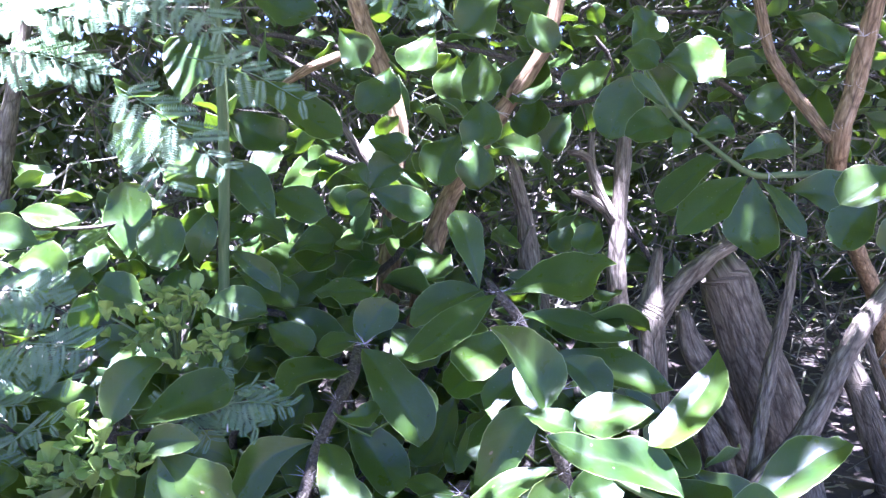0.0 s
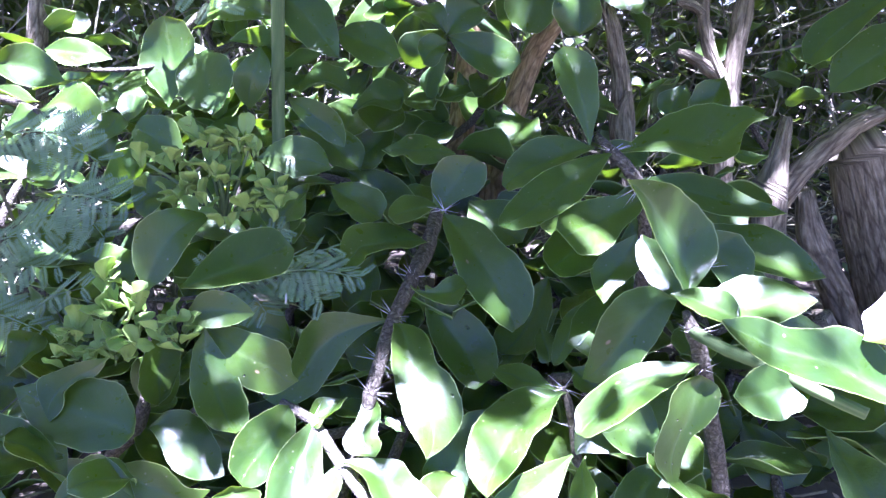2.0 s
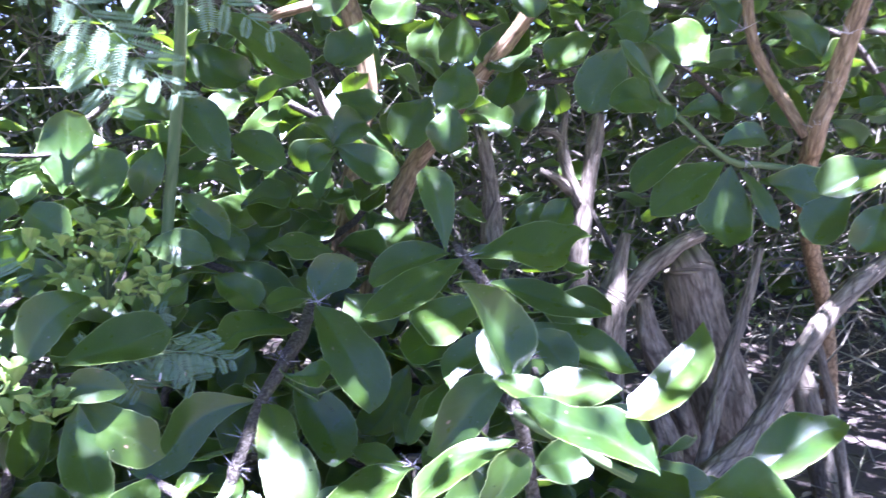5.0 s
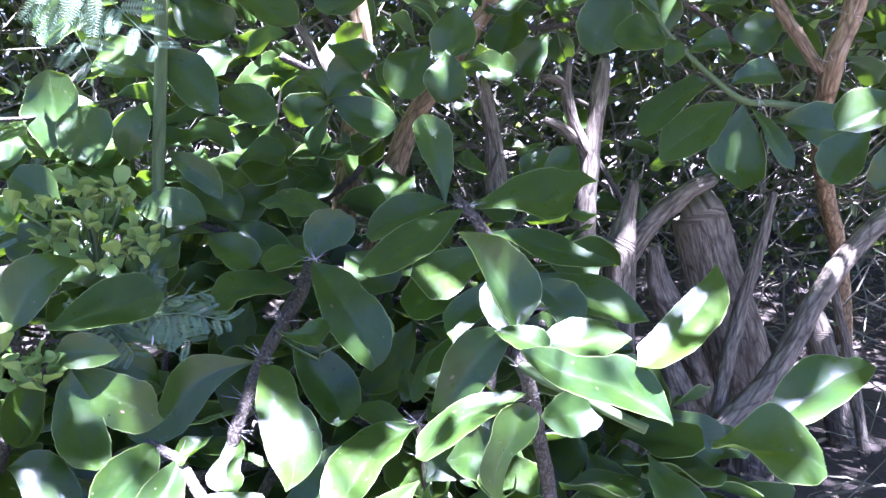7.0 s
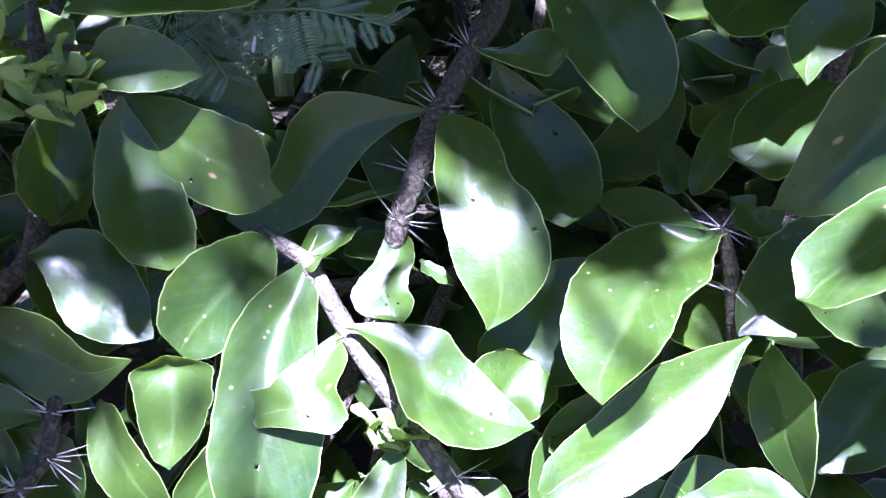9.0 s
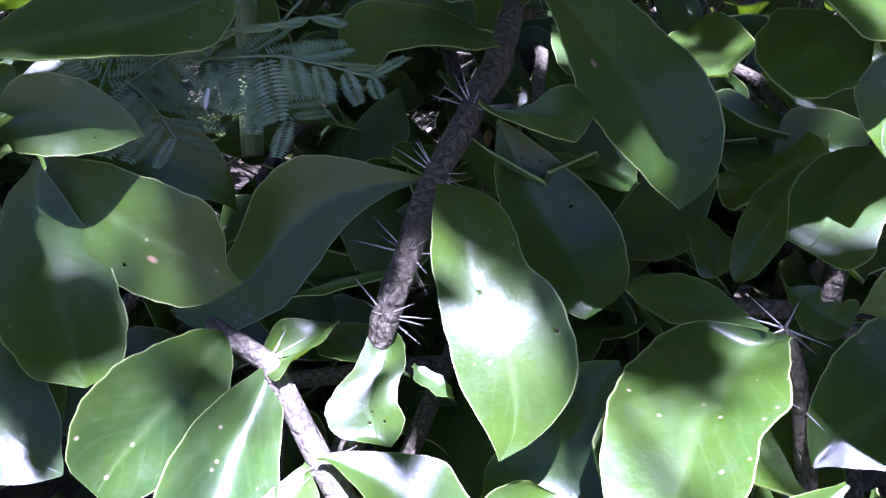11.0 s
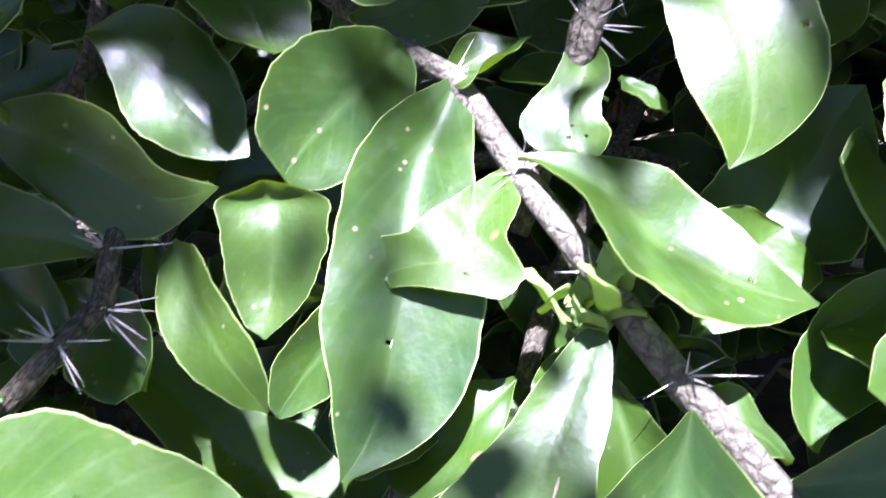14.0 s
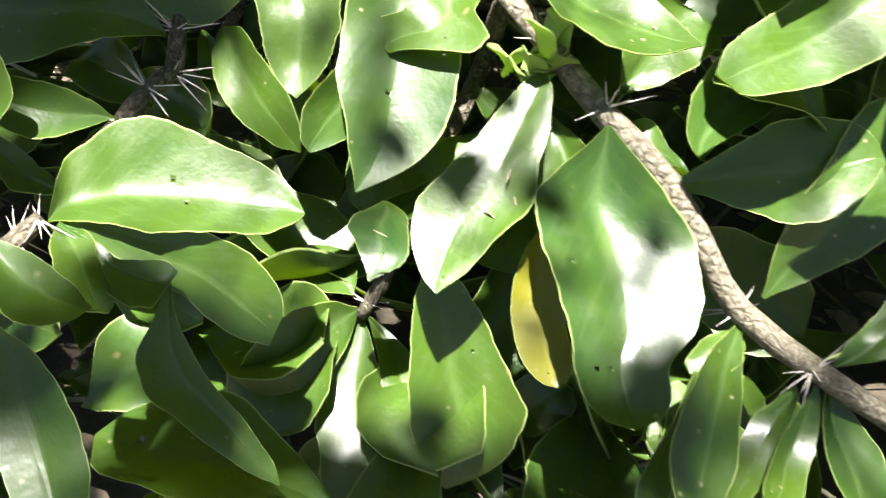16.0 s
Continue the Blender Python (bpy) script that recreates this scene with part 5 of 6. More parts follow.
leaf(twig_hanging, (0.294, 1.050, 0.827), (0.252, 1.034, 0.727), 0.074, -56, 0.001, margins=((-4, -11, -20, -26, -31, -27, -23, -13, -4), (8, 22, 33, 41, 43, 42, 34, 27, 16)))
leaf(twig_hanging, (0.262, 1.103, 0.850), (0.195, 1.094, 0.795), 0.069, -43, 0.001)
leaf(twig_hanging, (0.285, 1.055, 0.861), (0.318, 1.097, 0.932), 0.062, 37, -0.004, side=0.13)
leaf(twig_hanging, (0.361, 1.157, 0.856), (0.475, 1.181, 0.868), 0.093, 63, 0.001, side=0.08)
leaf(twig_hanging, (0.342, 1.208, 0.861), (0.406, 1.196, 0.775), 0.086, 70, 0.000, side=-0.05)
leaf(twig_hanging, (0.263, 1.033, 0.854), (0.309, 1.001, 0.834), 0.048, 55, 0.006, side=-0.12)
leaf(twig_hanging, (0.312, 0.916, 0.744), (0.237, 0.883, 0.733), 0.055, -47, 0.012, margins=((-4, -10, -19, -23, -25, -26, -23, -19, -6), (34, 33, 32, 31, 29, 24, 19, 12, 4)))
leaf(twig_hanging, (0.298, 0.910, 0.770), (0.244, 0.895, 0.812), 0.027, -70, 0.005, margins=((-2, -6, -12, -14, -16, -14, -12, -7, -2), (1, 3, 6, 8, 11, 10, 10, 7, 2)))
leaf(twig_hanging, (0.309, 0.906, 0.744), (0.310, 0.881, 0.711), 0.025, 17, 0.003, side=-0.18)
leaf(twig_hanging, (0.342, 0.925, 0.730), (0.389, 0.907, 0.737), 0.041, 53, 0.003, side=-0.14)
leaf(twig_hanging, (0.478, 1.224, 0.949), (0.527, 1.217, 0.896), 0.058, 70, -0.000, side=-0.09)
leaf(twig_hanging, (0.643, 1.310, 0.833), (0.570, 1.301, 0.780), 0.073, -70, 0.000, side=-0.06)
leaf(twig_hanging, (0.653, 1.330, 0.958), (0.748, 1.322, 0.896), 0.068, 70, -0.000, side=-0.06)


# ---- feathery acacia sprays and pale young shoots ----
def pinna_mesh():
    v, f = [], []

    def leaflet(x, y, d, l, w):
        a = len(v)
        c, s = math.cos(d), math.sin(d)
        for along, out, z in ((0, 0, 0), (0.35, w, 0.0005), (1, 0, 0), (0.35, -w, 0.0005), (0.5, 0, -0.0004)):
            v.append((x + c * along * l - s * out, y + s * along * l + c * out, z + 0.0015 * along))
        f.extend(((a, a + 3, a + 4), (a + 3, a + 2, a + 4), (a + 2, a + 1, a + 4), (a + 1, a, a + 4)))

    n = 15
    for i in range(n):
        t = i / (n - 1)
        l = 0.0082 * (0.55 + 0.75 * math.sin(math.pi * (0.15 + 0.75 * t)))
        for s in (1, -1):
            leaflet(0, 0.004 + 0.036 * t, math.pi / 2 - s * radians(68), l, 0.00135)
    b = len(v)
    v.extend(((-0.0003, 0, 0), (0.0003, 0, 0), (0.0001, 0.041, 0), (-0.0001, 0.041, 0), (0, 0, -0.0005), (0, 0.041, -0.0003)))
    f.extend(((b, b + 1, b + 2, b + 3), (b + 1, b + 4, b + 5, b + 2), (b + 4, b, b + 3, b + 5)))
    return mesh_of("pinna", v, f, [FEATHER], smooth=False)


PINNA = pinna_mesh()


def frond(parent, base, tip, roll, pairs, size, seed):
    rng = random.Random(seed)
    b, t = Vector(base), Vector(tip)
    m = leaf_pose(base, tip, roll)
    L = (t - b).length
    mid = (b + t) / 2 + m.to_3x3().col[2] * L * 0.08
    branch("midrib", parent, [tuple(b), tuple(mid), tuple(t)], [0.0009, 0.0007, 0.0004], FEATHER, seed=seed, sides=5)
    for i in range(pairs):
        f = (i + 0.8) / pairs
        at = b.lerp(mid, f * 2) if f < 0.5 else mid.lerp(t, f * 2 - 1)
        for s in (1, -1):
            k = 0.78 * size * rng.uniform(0.8, 1.1) * (0.7 + 0.5 * math.sin(math.pi * min(1.0, f + 0.1)))
            turn = Matrix.Rotation(radians(-s * rng.uniform(50, 66)), 4, "Z") @ Matrix.Rotation(radians(rng.uniform(-25, 8)), 4, "X") @ Matrix.Rotation(radians(rng.uniform(-20, 20)), 4, "Y")
            mm = m.to_3x3().to_4x4()
            child("pinna", PINNA, parent, Matrix.Translation(at) @ mm @ turn @ Matrix.Diagonal((k, k, k, 1)))["kind"] = "stuff"


def spray(base, fronds, label, seed):
    ob = thing("acacia_spray", base, label, "foliage", "acacia sprays")
    for i, (a, b, roll, pairs, size) in enumerate(fronds):
        frond(ob, a, b, roll, pairs, size, seed + i)
    return ob


spray((-0.357, 0.684, 0.404), [
    ((-0.292, 0.694, 0.411), (-0.189, 0.709, 0.457), 10, 8, 0.95),
    ((-0.243, 0.696, 0.435), (-0.159, 0.695, 0.434), 20, 7, 0.95),
    ((-0.273, 0.690, 0.425), (-0.240, 0.668, 0.406), 10, 5, 0.85),
    ((-0.238, 0.697, 0.435), (-0.192, 0.680, 0.416), 10, 6, 0.9),
    ((-0.277, 0.702, 0.431), (-0.242, 0.728, 0.468), 20, 5, 0.85),
    ((-0.294, 0.692, 0.404), (-0.287, 0.713, 0.438), 20, 4, 0.85),
], "feathery grey-green acacia spray hanging over broad leaves", 300)
spray((-0.569, 0.774, 0.530), [
    ((-0.564, 0.776, 0.536), (-0.468, 0.789, 0.542), 40, 6, 1.1),
    ((-0.526, 0.794, 0.546), (-0.444, 0.773, 0.517), 40, 5, 1.1),
    ((-0.481, 0.749, 0.487), (-0.398, 0.736, 0.482), 40, 5, 1.15),
    ((-0.477, 0.763, 0.495), (-0.418, 0.724, 0.451), 40, 5, 1.1),
], "sunlit feathery acacia spray beside the shrub", 320)
spray((-0.586, 0.759, 0.421), [
    ((-0.601, 0.777, 0.415), (-0.511, 0.773, 0.438), 40, 6, 1.1),
    ((-0.588, 0.769, 0.386), (-0.498, 0.764, 0.405), 30, 6, 1.1),
    ((-0.581, 0.804, 0.427), (-0.508, 0.810, 0.453), 40, 5, 1.0),
    ((-0.470, 0.679, 0.392), (-0.413, 0.673, 0.419), 30, 4, 1.0),
    ((-0.562, 0.724, 0.368), (-0.486, 0.707, 0.355), 30, 5, 1.0),
], "grey feathery acacia leaves in shade", 340)
spray((-0.331, 0.850, 0.920), [
    ((-0.414, 0.848, 0.920), (-0.279, 0.830, 0.851), 40, 7, 1.3),
    ((-0.359, 0.851, 0.934), (-0.238, 0.807, 0.828), 40, 6, 1.3),
    ((-0.394, 0.819, 0.790), (-0.251, 0.786, 0.690), 40, 7, 1.35),
    ((-0.378, 0.824, 0.757), (-0.321, 0.792, 0.669), 40, 5, 1.3),
    ((-0.314, 0.846, 0.826), (-0.165, 0.830, 0.771), 40, 6, 1.2),
], "bright feathery acacia spray in full light", 360)
spray((-0.604, 1.002, 0.955), [
    ((-0.669, 0.993, 0.906), (-0.506, 0.994, 0.891), 40, 8, 1.7),
    ((-0.652, 0.985, 0.850), (-0.498, 0.983, 0.819), 40, 8, 1.7),
    ((-0.604, 1.000, 0.947), (-0.450, 0.997, 0.907), 40, 7, 1.6),
    ((-0.695, 1.050, 0.949), (-0.567, 1.051, 0.941), 40, 7, 1.6),
], "bright feathery acacia foliage at the edge of the thicket", 380)
spray((-0.053, 1.015, 0.973), [
    ((-0.121, 1.035, 0.978), (-0.036, 1.003, 0.893), 30, 5, 1.3),
    ((-0.069, 1.015, 0.973), (0.004, 1.004, 0.893), 30, 5, 1.3),
], "small feathery acacia spray hanging from above", 395)


def shoot(base, tops, label, seed, size=0.022):
    """A cluster of small cupped young leaves in rosettes."""
    ob = thing("young_shoot", base, label, "young shoot", "young shoots")
    rng = random.Random(seed)
    kinds = [blade(1.0, rng.uniform(0.52, 0.68), rng.uniform(-0.05, 0.1), 0.0, seed + i, p=0.8, q=0.38, cup=rng.uniform(0.06, 0.2), droop=0.1, nu=8, nv=10, mats=[LEAF_YOUNG, LEAF_YOUNG, LEAF_RIM], thick=0.03) for i in range(4)]
    for top, n in tops:
        t = Vector(top)
        branch("stem", ob, [tuple(base), tuple((Vector(base) + t) / 2 + Vector((0.002, 0, 0.004))), tuple(t)], [0.002, 0.0018, 0.0014], STEM_GREEN, seed=seed, sides=6)
        for i in range(n + 3):
            a = i * 2.4 + rng.uniform(-0.3, 0.3)
            el = rng.uniform(0.35, 1.35)
            d = Vector((math.cos(a) * math.cos(el), math.sin(a) * math.cos(el) - 0.25, math.sin(el)))
            s = size * rng.uniform(0.65, 1.3)
            at = t + Vector((rng.gauss(0, 1), rng.gauss(0, 1), rng.gauss(0, 1) - 0.6)) * 0.005
            m = leaf_pose(at, at + d, rng.uniform(-40, 40)) @ Matrix.Diagonal((s, s, s, 1))
            child("young_leaf", kinds[i % 4], ob, m)
    return ob


shoot((-0.298, 0.728, 0.472), [((-0.313, 0.72, 0.552), 5), ((-0.298, 0.721, 0.549), 4), ((-0.285, 0.723, 0.551), 5), ((-0.268, 0.722, 0.543), 4), ((-0.298, 0.715, 0.53), 5), ((-0.294, 0.712, 0.519), 4), ((-0.327, 0.712, 0.532), 3), ((-0.359, 0.708, 0.53), 2), ((-0.333, 0.702, 0.501), 4), ((-0.321, 0.705, 0.506), 3), ((-0.304, 0.701, 0.487), 3), ((-0.261, 0.707, 0.492), 4), ((-0.246, 0.713, 0.505), 5), ((-0.237, 0.711, 0.494), 4), ((-0.282, 0.7, 0.478), 2)], "cluster of small pale green cupped young leaves", 500, 0.021)
shoot((-0.314, 0.628, 0.391), [((-0.304, 0.615, 0.415), 4), ((-0.296, 0.613, 0.404), 4), ((-0.312, 0.612, 0.409), 3)], "sunlit pale young shoot with tiny rounded leaves", 520, 0.021)
shoot((-0.362, 0.617, 0.393), [((-0.348, 0.616, 0.451), 3), ((-0.351, 0.608, 0.427), 5), ((-0.329, 0.612, 0.433), 3), ((-0.377, 0.598, 0.405), 4), ((-0.358, 0.597, 0.393), 5), ((-0.333, 0.604, 0.408), 2), ((-0.343, 0.597, 0.388), 4), ((-0.387, 0.594, 0.393), 3), ((-0.367, 0.593, 0.385), 3)], "pale green young shoots among feathery leaves", 540, 0.022)


shoot((-0.124, 0.575, 0.252), [((-0.127, 0.575, 0.263), 4)], "tiny unfolding bud at a leaf axil", 560, 0.02)
shoot((-0.132, 0.578, 0.246), [((-0.133, 0.578, 0.257), 3)], "tiny unfolding bud on the branch", 570, 0.016)
spray((-0.451, 0.509, 0.105), [
    ((-0.447, 0.510, 0.122), (-0.410, 0.522, 0.138), 20, 5, 0.5),
    ((-0.444, 0.518, 0.131), (-0.427, 0.527, 0.151), 20, 4, 0.5),
], "small ferny seedling in the shade below the leaves", 400)


def seedling(base, seed):
    """A low herb on the ground: short stems with pairs of small leaves."""
    ob = thing("seedling", base, "low seedling with small dark green leaves on the ground", "seedling", "seedlings")
    rng = random.Random(seed)
    kinds = [blade(1.0, rng.uniform(0.55, 0.7), 0.05, 0.0, seed + i, p=0.75, q=0.5, nu=6, nv=8, thick=0.02) for i in range(3)]
    for _ in range(4):
        t = Vector(base) + Vector((rng.gauss(0, 0.02), rng.gauss(0, 0.02), rng.uniform(0.025, 0.06)))
        branch("stem", ob, [tuple(base), tuple((Vector(base) + t) / 2), tuple(t)], [0.001, 0.001, 0.0008], STEM_GREEN, seed=seed, sides=5)
        for i in range(4):
            a = i * 1.57 + rng.uniform(-0.3, 0.3)
            d = Vector((math.cos(a), math.sin(a), rng.uniform(0.1, 0.5)))
            k = rng.uniform(0.014, 0.024)
            child("leaf", kinds[i % 3], ob, leaf_pose(t, t + d, 0) @ Matrix.Diagonal((k, k, k, 1)))


for i, (x, y) in enumerate(((-0.10, 0.56), (-0.07, 0.50), (-0.13, 0.48), (-0.05, 0.60), (-0.36, 0.52), (-0.33, 0.57))):
    seedling((x, y, -0.03), 580 + 7 * i)


def flake(at, size, turn, label, mat=LITTER):
    """A curled scrap of dry leaf or bark."""
    v = [(math.sin(u * 0.9) * 0.5 * w, l, 0.12 * math.cos(u * 2.0) * w + 0.05) for l, w in ((-0.5, 0.3), (0.0, 0.45), (0.5, 0.25)) for u in (-1, 0, 1)]
    v += [(x, y, z - 0.05) for x, y, z in v]
    f = []
    for j in range(2):
        for i in range(2):
            q = j * 3 + i
            f.append((q, q + 1, q + 4, q + 3)), f.append((q + 9, q + 12, q + 13, q + 10))
    for ring in ((0, 1, 2, 5, 8, 7, 6, 3),):
        for i in range(8):
            p, q = ring[i], ring[(i + 1) % 8]
            f.append((p, p + 9, q + 9, q))
    ob = new("dry_flake", mesh_of("dry_flake", v, f, [mat], smooth=False))
    ob.matrix_basis = Matrix.Translation(at) @ pose(0, 0, 0, 35, 10, turn) @ Matrix.Diagonal((size * 0.5, size, size * 0.5, 1))
    return tagged(ob, label, "plant debris", "dry flakes")


FLAKE = "curled tan scrap of dry leaf lying on a glossy leaf"
for i, p in enumerate(((-0.128, 0.520, 0.235), (-0.123, 0.514, 0.226), (-0.133, 0.509, 0.223), (-0.170, 0.481, 0.224), (-0.089, 0.702, 0.424), (-0.083, 0.701, 0.422), (-0.076, 0.702, 0.422), (-0.093, 0.702, 0.425))):
    flake(p, 0.006, 40 * i, FLAKE)
flake((-0.213, 0.643, 0.431), 0.010, 20, "small fallen white petal caught in feathery leaves", SPINE)


# ---- foliage behind and above ----
def library(count, seed, nu=8, nv=14):
    rng = random.Random(seed)
    return [blade(1.0, rng.uniform(0.55, 0.78), rng.uniform(-0.08, 0.12), rng.uniform(-0.06, 0.06), seed + i, p=rng.uniform(0.85, 1.15), q=rng.uniform(0.38, 0.5), nu=nu, nv=nv, thick=0.012) for i in range(count)]


BACK_LEAVES = library(10, 900)


def leaf_cluster(base, spots, seed, size, label, mat=BARK_STEM, r=0.006):
    """A leafy bough: a crooked stem, twigs, and leaves that face up and outward."""
    ob = thing("leafy_bough", base, label, "foliage", "leafy boughs")
    rng = random.Random(seed)
    spots = [Vector(s) for s in spots]
    line = sorted(spots, key=lambda s: (s - Vector(base)).length)[:: max(1, len(spots) // 4)]
    if len(line) > 1:
        branch("stem", ob, [tuple(base)] + [tuple(p) for p in line[1:4]], [r] * (1 + len(line[1:4])), mat, seed=seed, sides=7, step=0.04)
    for s in spots:
        d = Vector((rng.gauss(0, 1), rng.gauss(0, 1) - 0.3, rng.gauss(-0.35, 0.5))).normalized()
        k = size * rng.uniform(0.7, 1.2)
        child("leaf", rng.choice(BACK_LEAVES), ob, leaf_pose(s, s + d, rng.uniform(-50, 50)) @ Matrix.Diagonal((k, k, k, 1)))
    return ob


rng = random.Random(77)
# shaded lower leaves of the same shrub
for i in range(9):
    x0 = -0.62 + 0.115 * i
    spots = []
    for _ in range(52):
        y = rng.uniform(0.36, 1.0)
        spots.append((rng.uniform(x0, x0 + 0.13), y, 0.21 + 0.52 * (y - 0.5) - rng.uniform(0.09, 0.2)))
    leaf_cluster((x0 + 0.06, 0.8, 0.12), [q for q in spots if q[2] > 0.07], 560 + i, 0.095, "shaded lower bough of broad dark leaves")
# leaves that close the view behind the front stems
inner = random.Random(78)
for i in range(7):
    x0 = -0.60 + 0.125 * i
    spots = []
    for _ in range(34):
        y = inner.uniform(0.84, 1.22)
        spots.append((inner.uniform(x0, x0 + 0.14), y, 0.30 + 0.45 * (y - 0.84) - abs(inner.gauss(0, 0.07)) + 0.035 + (0.03 if x0 < -0.2 else 0.0)))
    leaf_cluster((x0 + 0.06, 1.1, 0.14), spots, 660 + i, 0.1, "shaded inner bough of broad dark leaves")
# undergrowth at the side of the shrub
for i, (cx, cy, cz, sx, sy, sz, n) in enumerate(((-0.90, 1.0, 0.30, 0.2, 0.25, 0.18, 46), (-0.72, 0.70, 0.18, 0.14, 0.16, 0.09, 34), (-1.15, 1.25, 0.42, 0.2, 0.2, 0.25, 44), (-0.98, 0.72, 0.2, 0.16, 0.2, 0.12, 40), (-0.60, 0.52, 0.13, 0.12, 0.12, 0.06, 26))):
    spots = [(inner.gauss(cx, sx * 0.6), inner.gauss(cy, sy * 0.6), max(0.05, inner.gauss(cz, sz * 0.6))) for _ in range(n)]
    leaf_cluster((cx, cy + 0.05, max(0.04, cz - sz)), spots, 680 + i, 0.085, "low dense bough of dark rounded leaves")
# mid-depth foliage between and behind the trunks
for i, (cx, cy, cz, sx, sy, sz, n) in enumerate((
    (-0.15, 1.62, 0.78, 0.30, 0.12, 0.20, 34), (0.30, 1.75, 0.98, 0.26, 0.12, 0.14, 26), (0.75, 1.62, 0.96, 0.26, 0.14, 0.16, 30),
    (-0.55, 1.45, 0.62, 0.26, 0.14, 0.20, 30), (0.95, 1.35, 0.98, 0.16, 0.14, 0.16, 22), (-0.20, 1.15, 0.38, 0.28, 0.12, 0.10, 26),
    (0.10, 1.00, 0.28, 0.22, 0.12, 0.10, 20), (-0.45, 0.85, 0.22, 0.24, 0.14, 0.10, 24), (-0.15, 0.75, 0.20, 0.22, 0.10, 0.07, 22),
    (0.12, 0.72, 0.26, 0.14, 0.08, 0.07, 16), (-0.75, 1.15, 0.40, 0.18, 0.14, 0.16, 20), (0.40, 1.60, 0.62, 0.20, 0.10, 0.10, 14),
    (0.15, 1.55, 0.92, 0.40, 0.10, 0.12, 40), (0.80, 1.50, 0.90, 0.30, 0.10, 0.14, 36), (-0.35, 1.50, 0.86, 0.30, 0.10, 0.18, 34), (0.25, 2.0, 0.55, 0.5, 0.15, 0.2, 40), (-0.42, 1.18, 0.62, 0.22, 0.08, 0.16, 44), (-0.18, 1.22, 0.60, 0.18, 0.08, 0.16, 34), (-0.55, 1.10, 0.50, 0.2, 0.08, 0.12, 34),
    (1.15, 1.75, 0.92, 0.30, 0.15, 0.22, 44), (1.55, 2.1, 0.85, 0.35, 0.2, 0.3, 44), (0.62, 1.95, 1.05, 0.35, 0.15, 0.14, 36))):
    spots = [(rng.gauss(cx, sx * 0.6), rng.gauss(cy, sy * 0.6), max(0.06, rng.gauss(cz, sz * 0.6))) for _ in range(n)]
    leaf_cluster((cx, cy + 0.05, max(0.05, cz - sz)), spots, 600 + i, 0.085, "dense bough of rounded dark green leaves in shade")


TOPS = ((-0.220, 1.385, 1.165), (0.211, 1.218, 1.076), (0.716, 1.135, 1.069), (-0.322, 0.990, 1.042))


# gaps left in the added crown to light chosen front leaves: where the sun's rays through them cross the leaves' height
# (x, y, radius)
GAPS = (
    (-0.19, 0.550, 0.060), (-0.235, 0.520, 0.044), (-0.262, 0.495, 0.020), (-0.10, 0.605, 0.065), (0.00, 0.585, 0.070), (0.06, 0.560, 0.050), (-0.235, 0.447, 0.040),
    (-0.125, 0.500, 0.050), (-0.065, 0.478, 0.055), (0.02, 0.460, 0.060), (-0.168, 0.465, 0.030), (-0.215, 0.325, 0.045), (-0.310, 0.455, 0.036),
    (0.10, 0.530, 0.050), (0.16, 0.500, 0.050), (0.21, 0.540, 0.045), (0.25, 0.440, 0.018), (0.19, 0.685, 0.036), (0.155, 0.755, 0.034),
    (0.06, 0.370, 0.060), (-0.275, 0.642, 0.012), (-0.312, 0.632, 0.012),
    (-0.50, 0.775, 0.010), (-0.335, 0.860, 0.016), (-0.42, 0.640, 0.020),
    (-0.145, 0.635, 0.026), (-0.115, 0.665, 0.028), (-0.228, 0.595, 0.034), (-0.085, 0.710, 0.018), (0.03, 0.745, 0.016), (0.075, 0.620, 0.030))


def in_gap(s, margin):
    g = s - SUN * ((s.z - 0.40) / SUN.z)
    f = s - SUN * ((s.z - 0.95) / SUN.z)
    return any((g.x - x) ** 2 + (g.y - y) ** 2 < (r + margin) ** 2 for x, y, r in GAPS) or (-0.95 < f.x < -0.30 and 0.75 < f.y < 1.12)


# the widest of them, where not even the small leaves reach
CLEAR = ((-0.230, 0.598, 0.022), (0.02, 0.445, 0.050), (0.10, 0.530, 0.035), (-0.225, 0.515, 0.030), (-0.01, 0.550, 0.045), (-0.235, 0.435, 0.030), (-0.175, 0.560, 0.020), (0.00, 0.600, 0.020), (-0.095, 0.615, 0.020))


def crown_bough(i, count, xs, ys, reach, size, gaps=True, r=0.0045):
    """A bough of the shrub's crown, added high overhead and out of view, that shades and dapples the leaves below."""
    own = random.Random(1900 + i)
    spots = []
    for _ in range(count):
        p = Vector((own.uniform(*xs), own.uniform(*ys), own.uniform(0.34, 0.46)))
        s = p + SUN * own.uniform(*reach)
        g = s - SUN * ((s.z - 0.40) / SUN.z)
        if not (in_gap(s, size * 0.30) if gaps else any((g.x - x) ** 2 + (g.y - y) ** 2 < r0 ** 2 for x, y, r0 in CLEAR)):
            spots.append(tuple(s))
    if len(spots) < 4:
        return
    c = sum((Vector(s) for s in spots), Vector()) / len(spots)
    root = min(TOPS, key=lambda q: (Vector(q) - c).length)
    leaf_cluster(root, spots, 700 + i, size, "unseen overhanging crown bough with dense rounded leaves, added to shade the shrub", BARK_TAN, r)


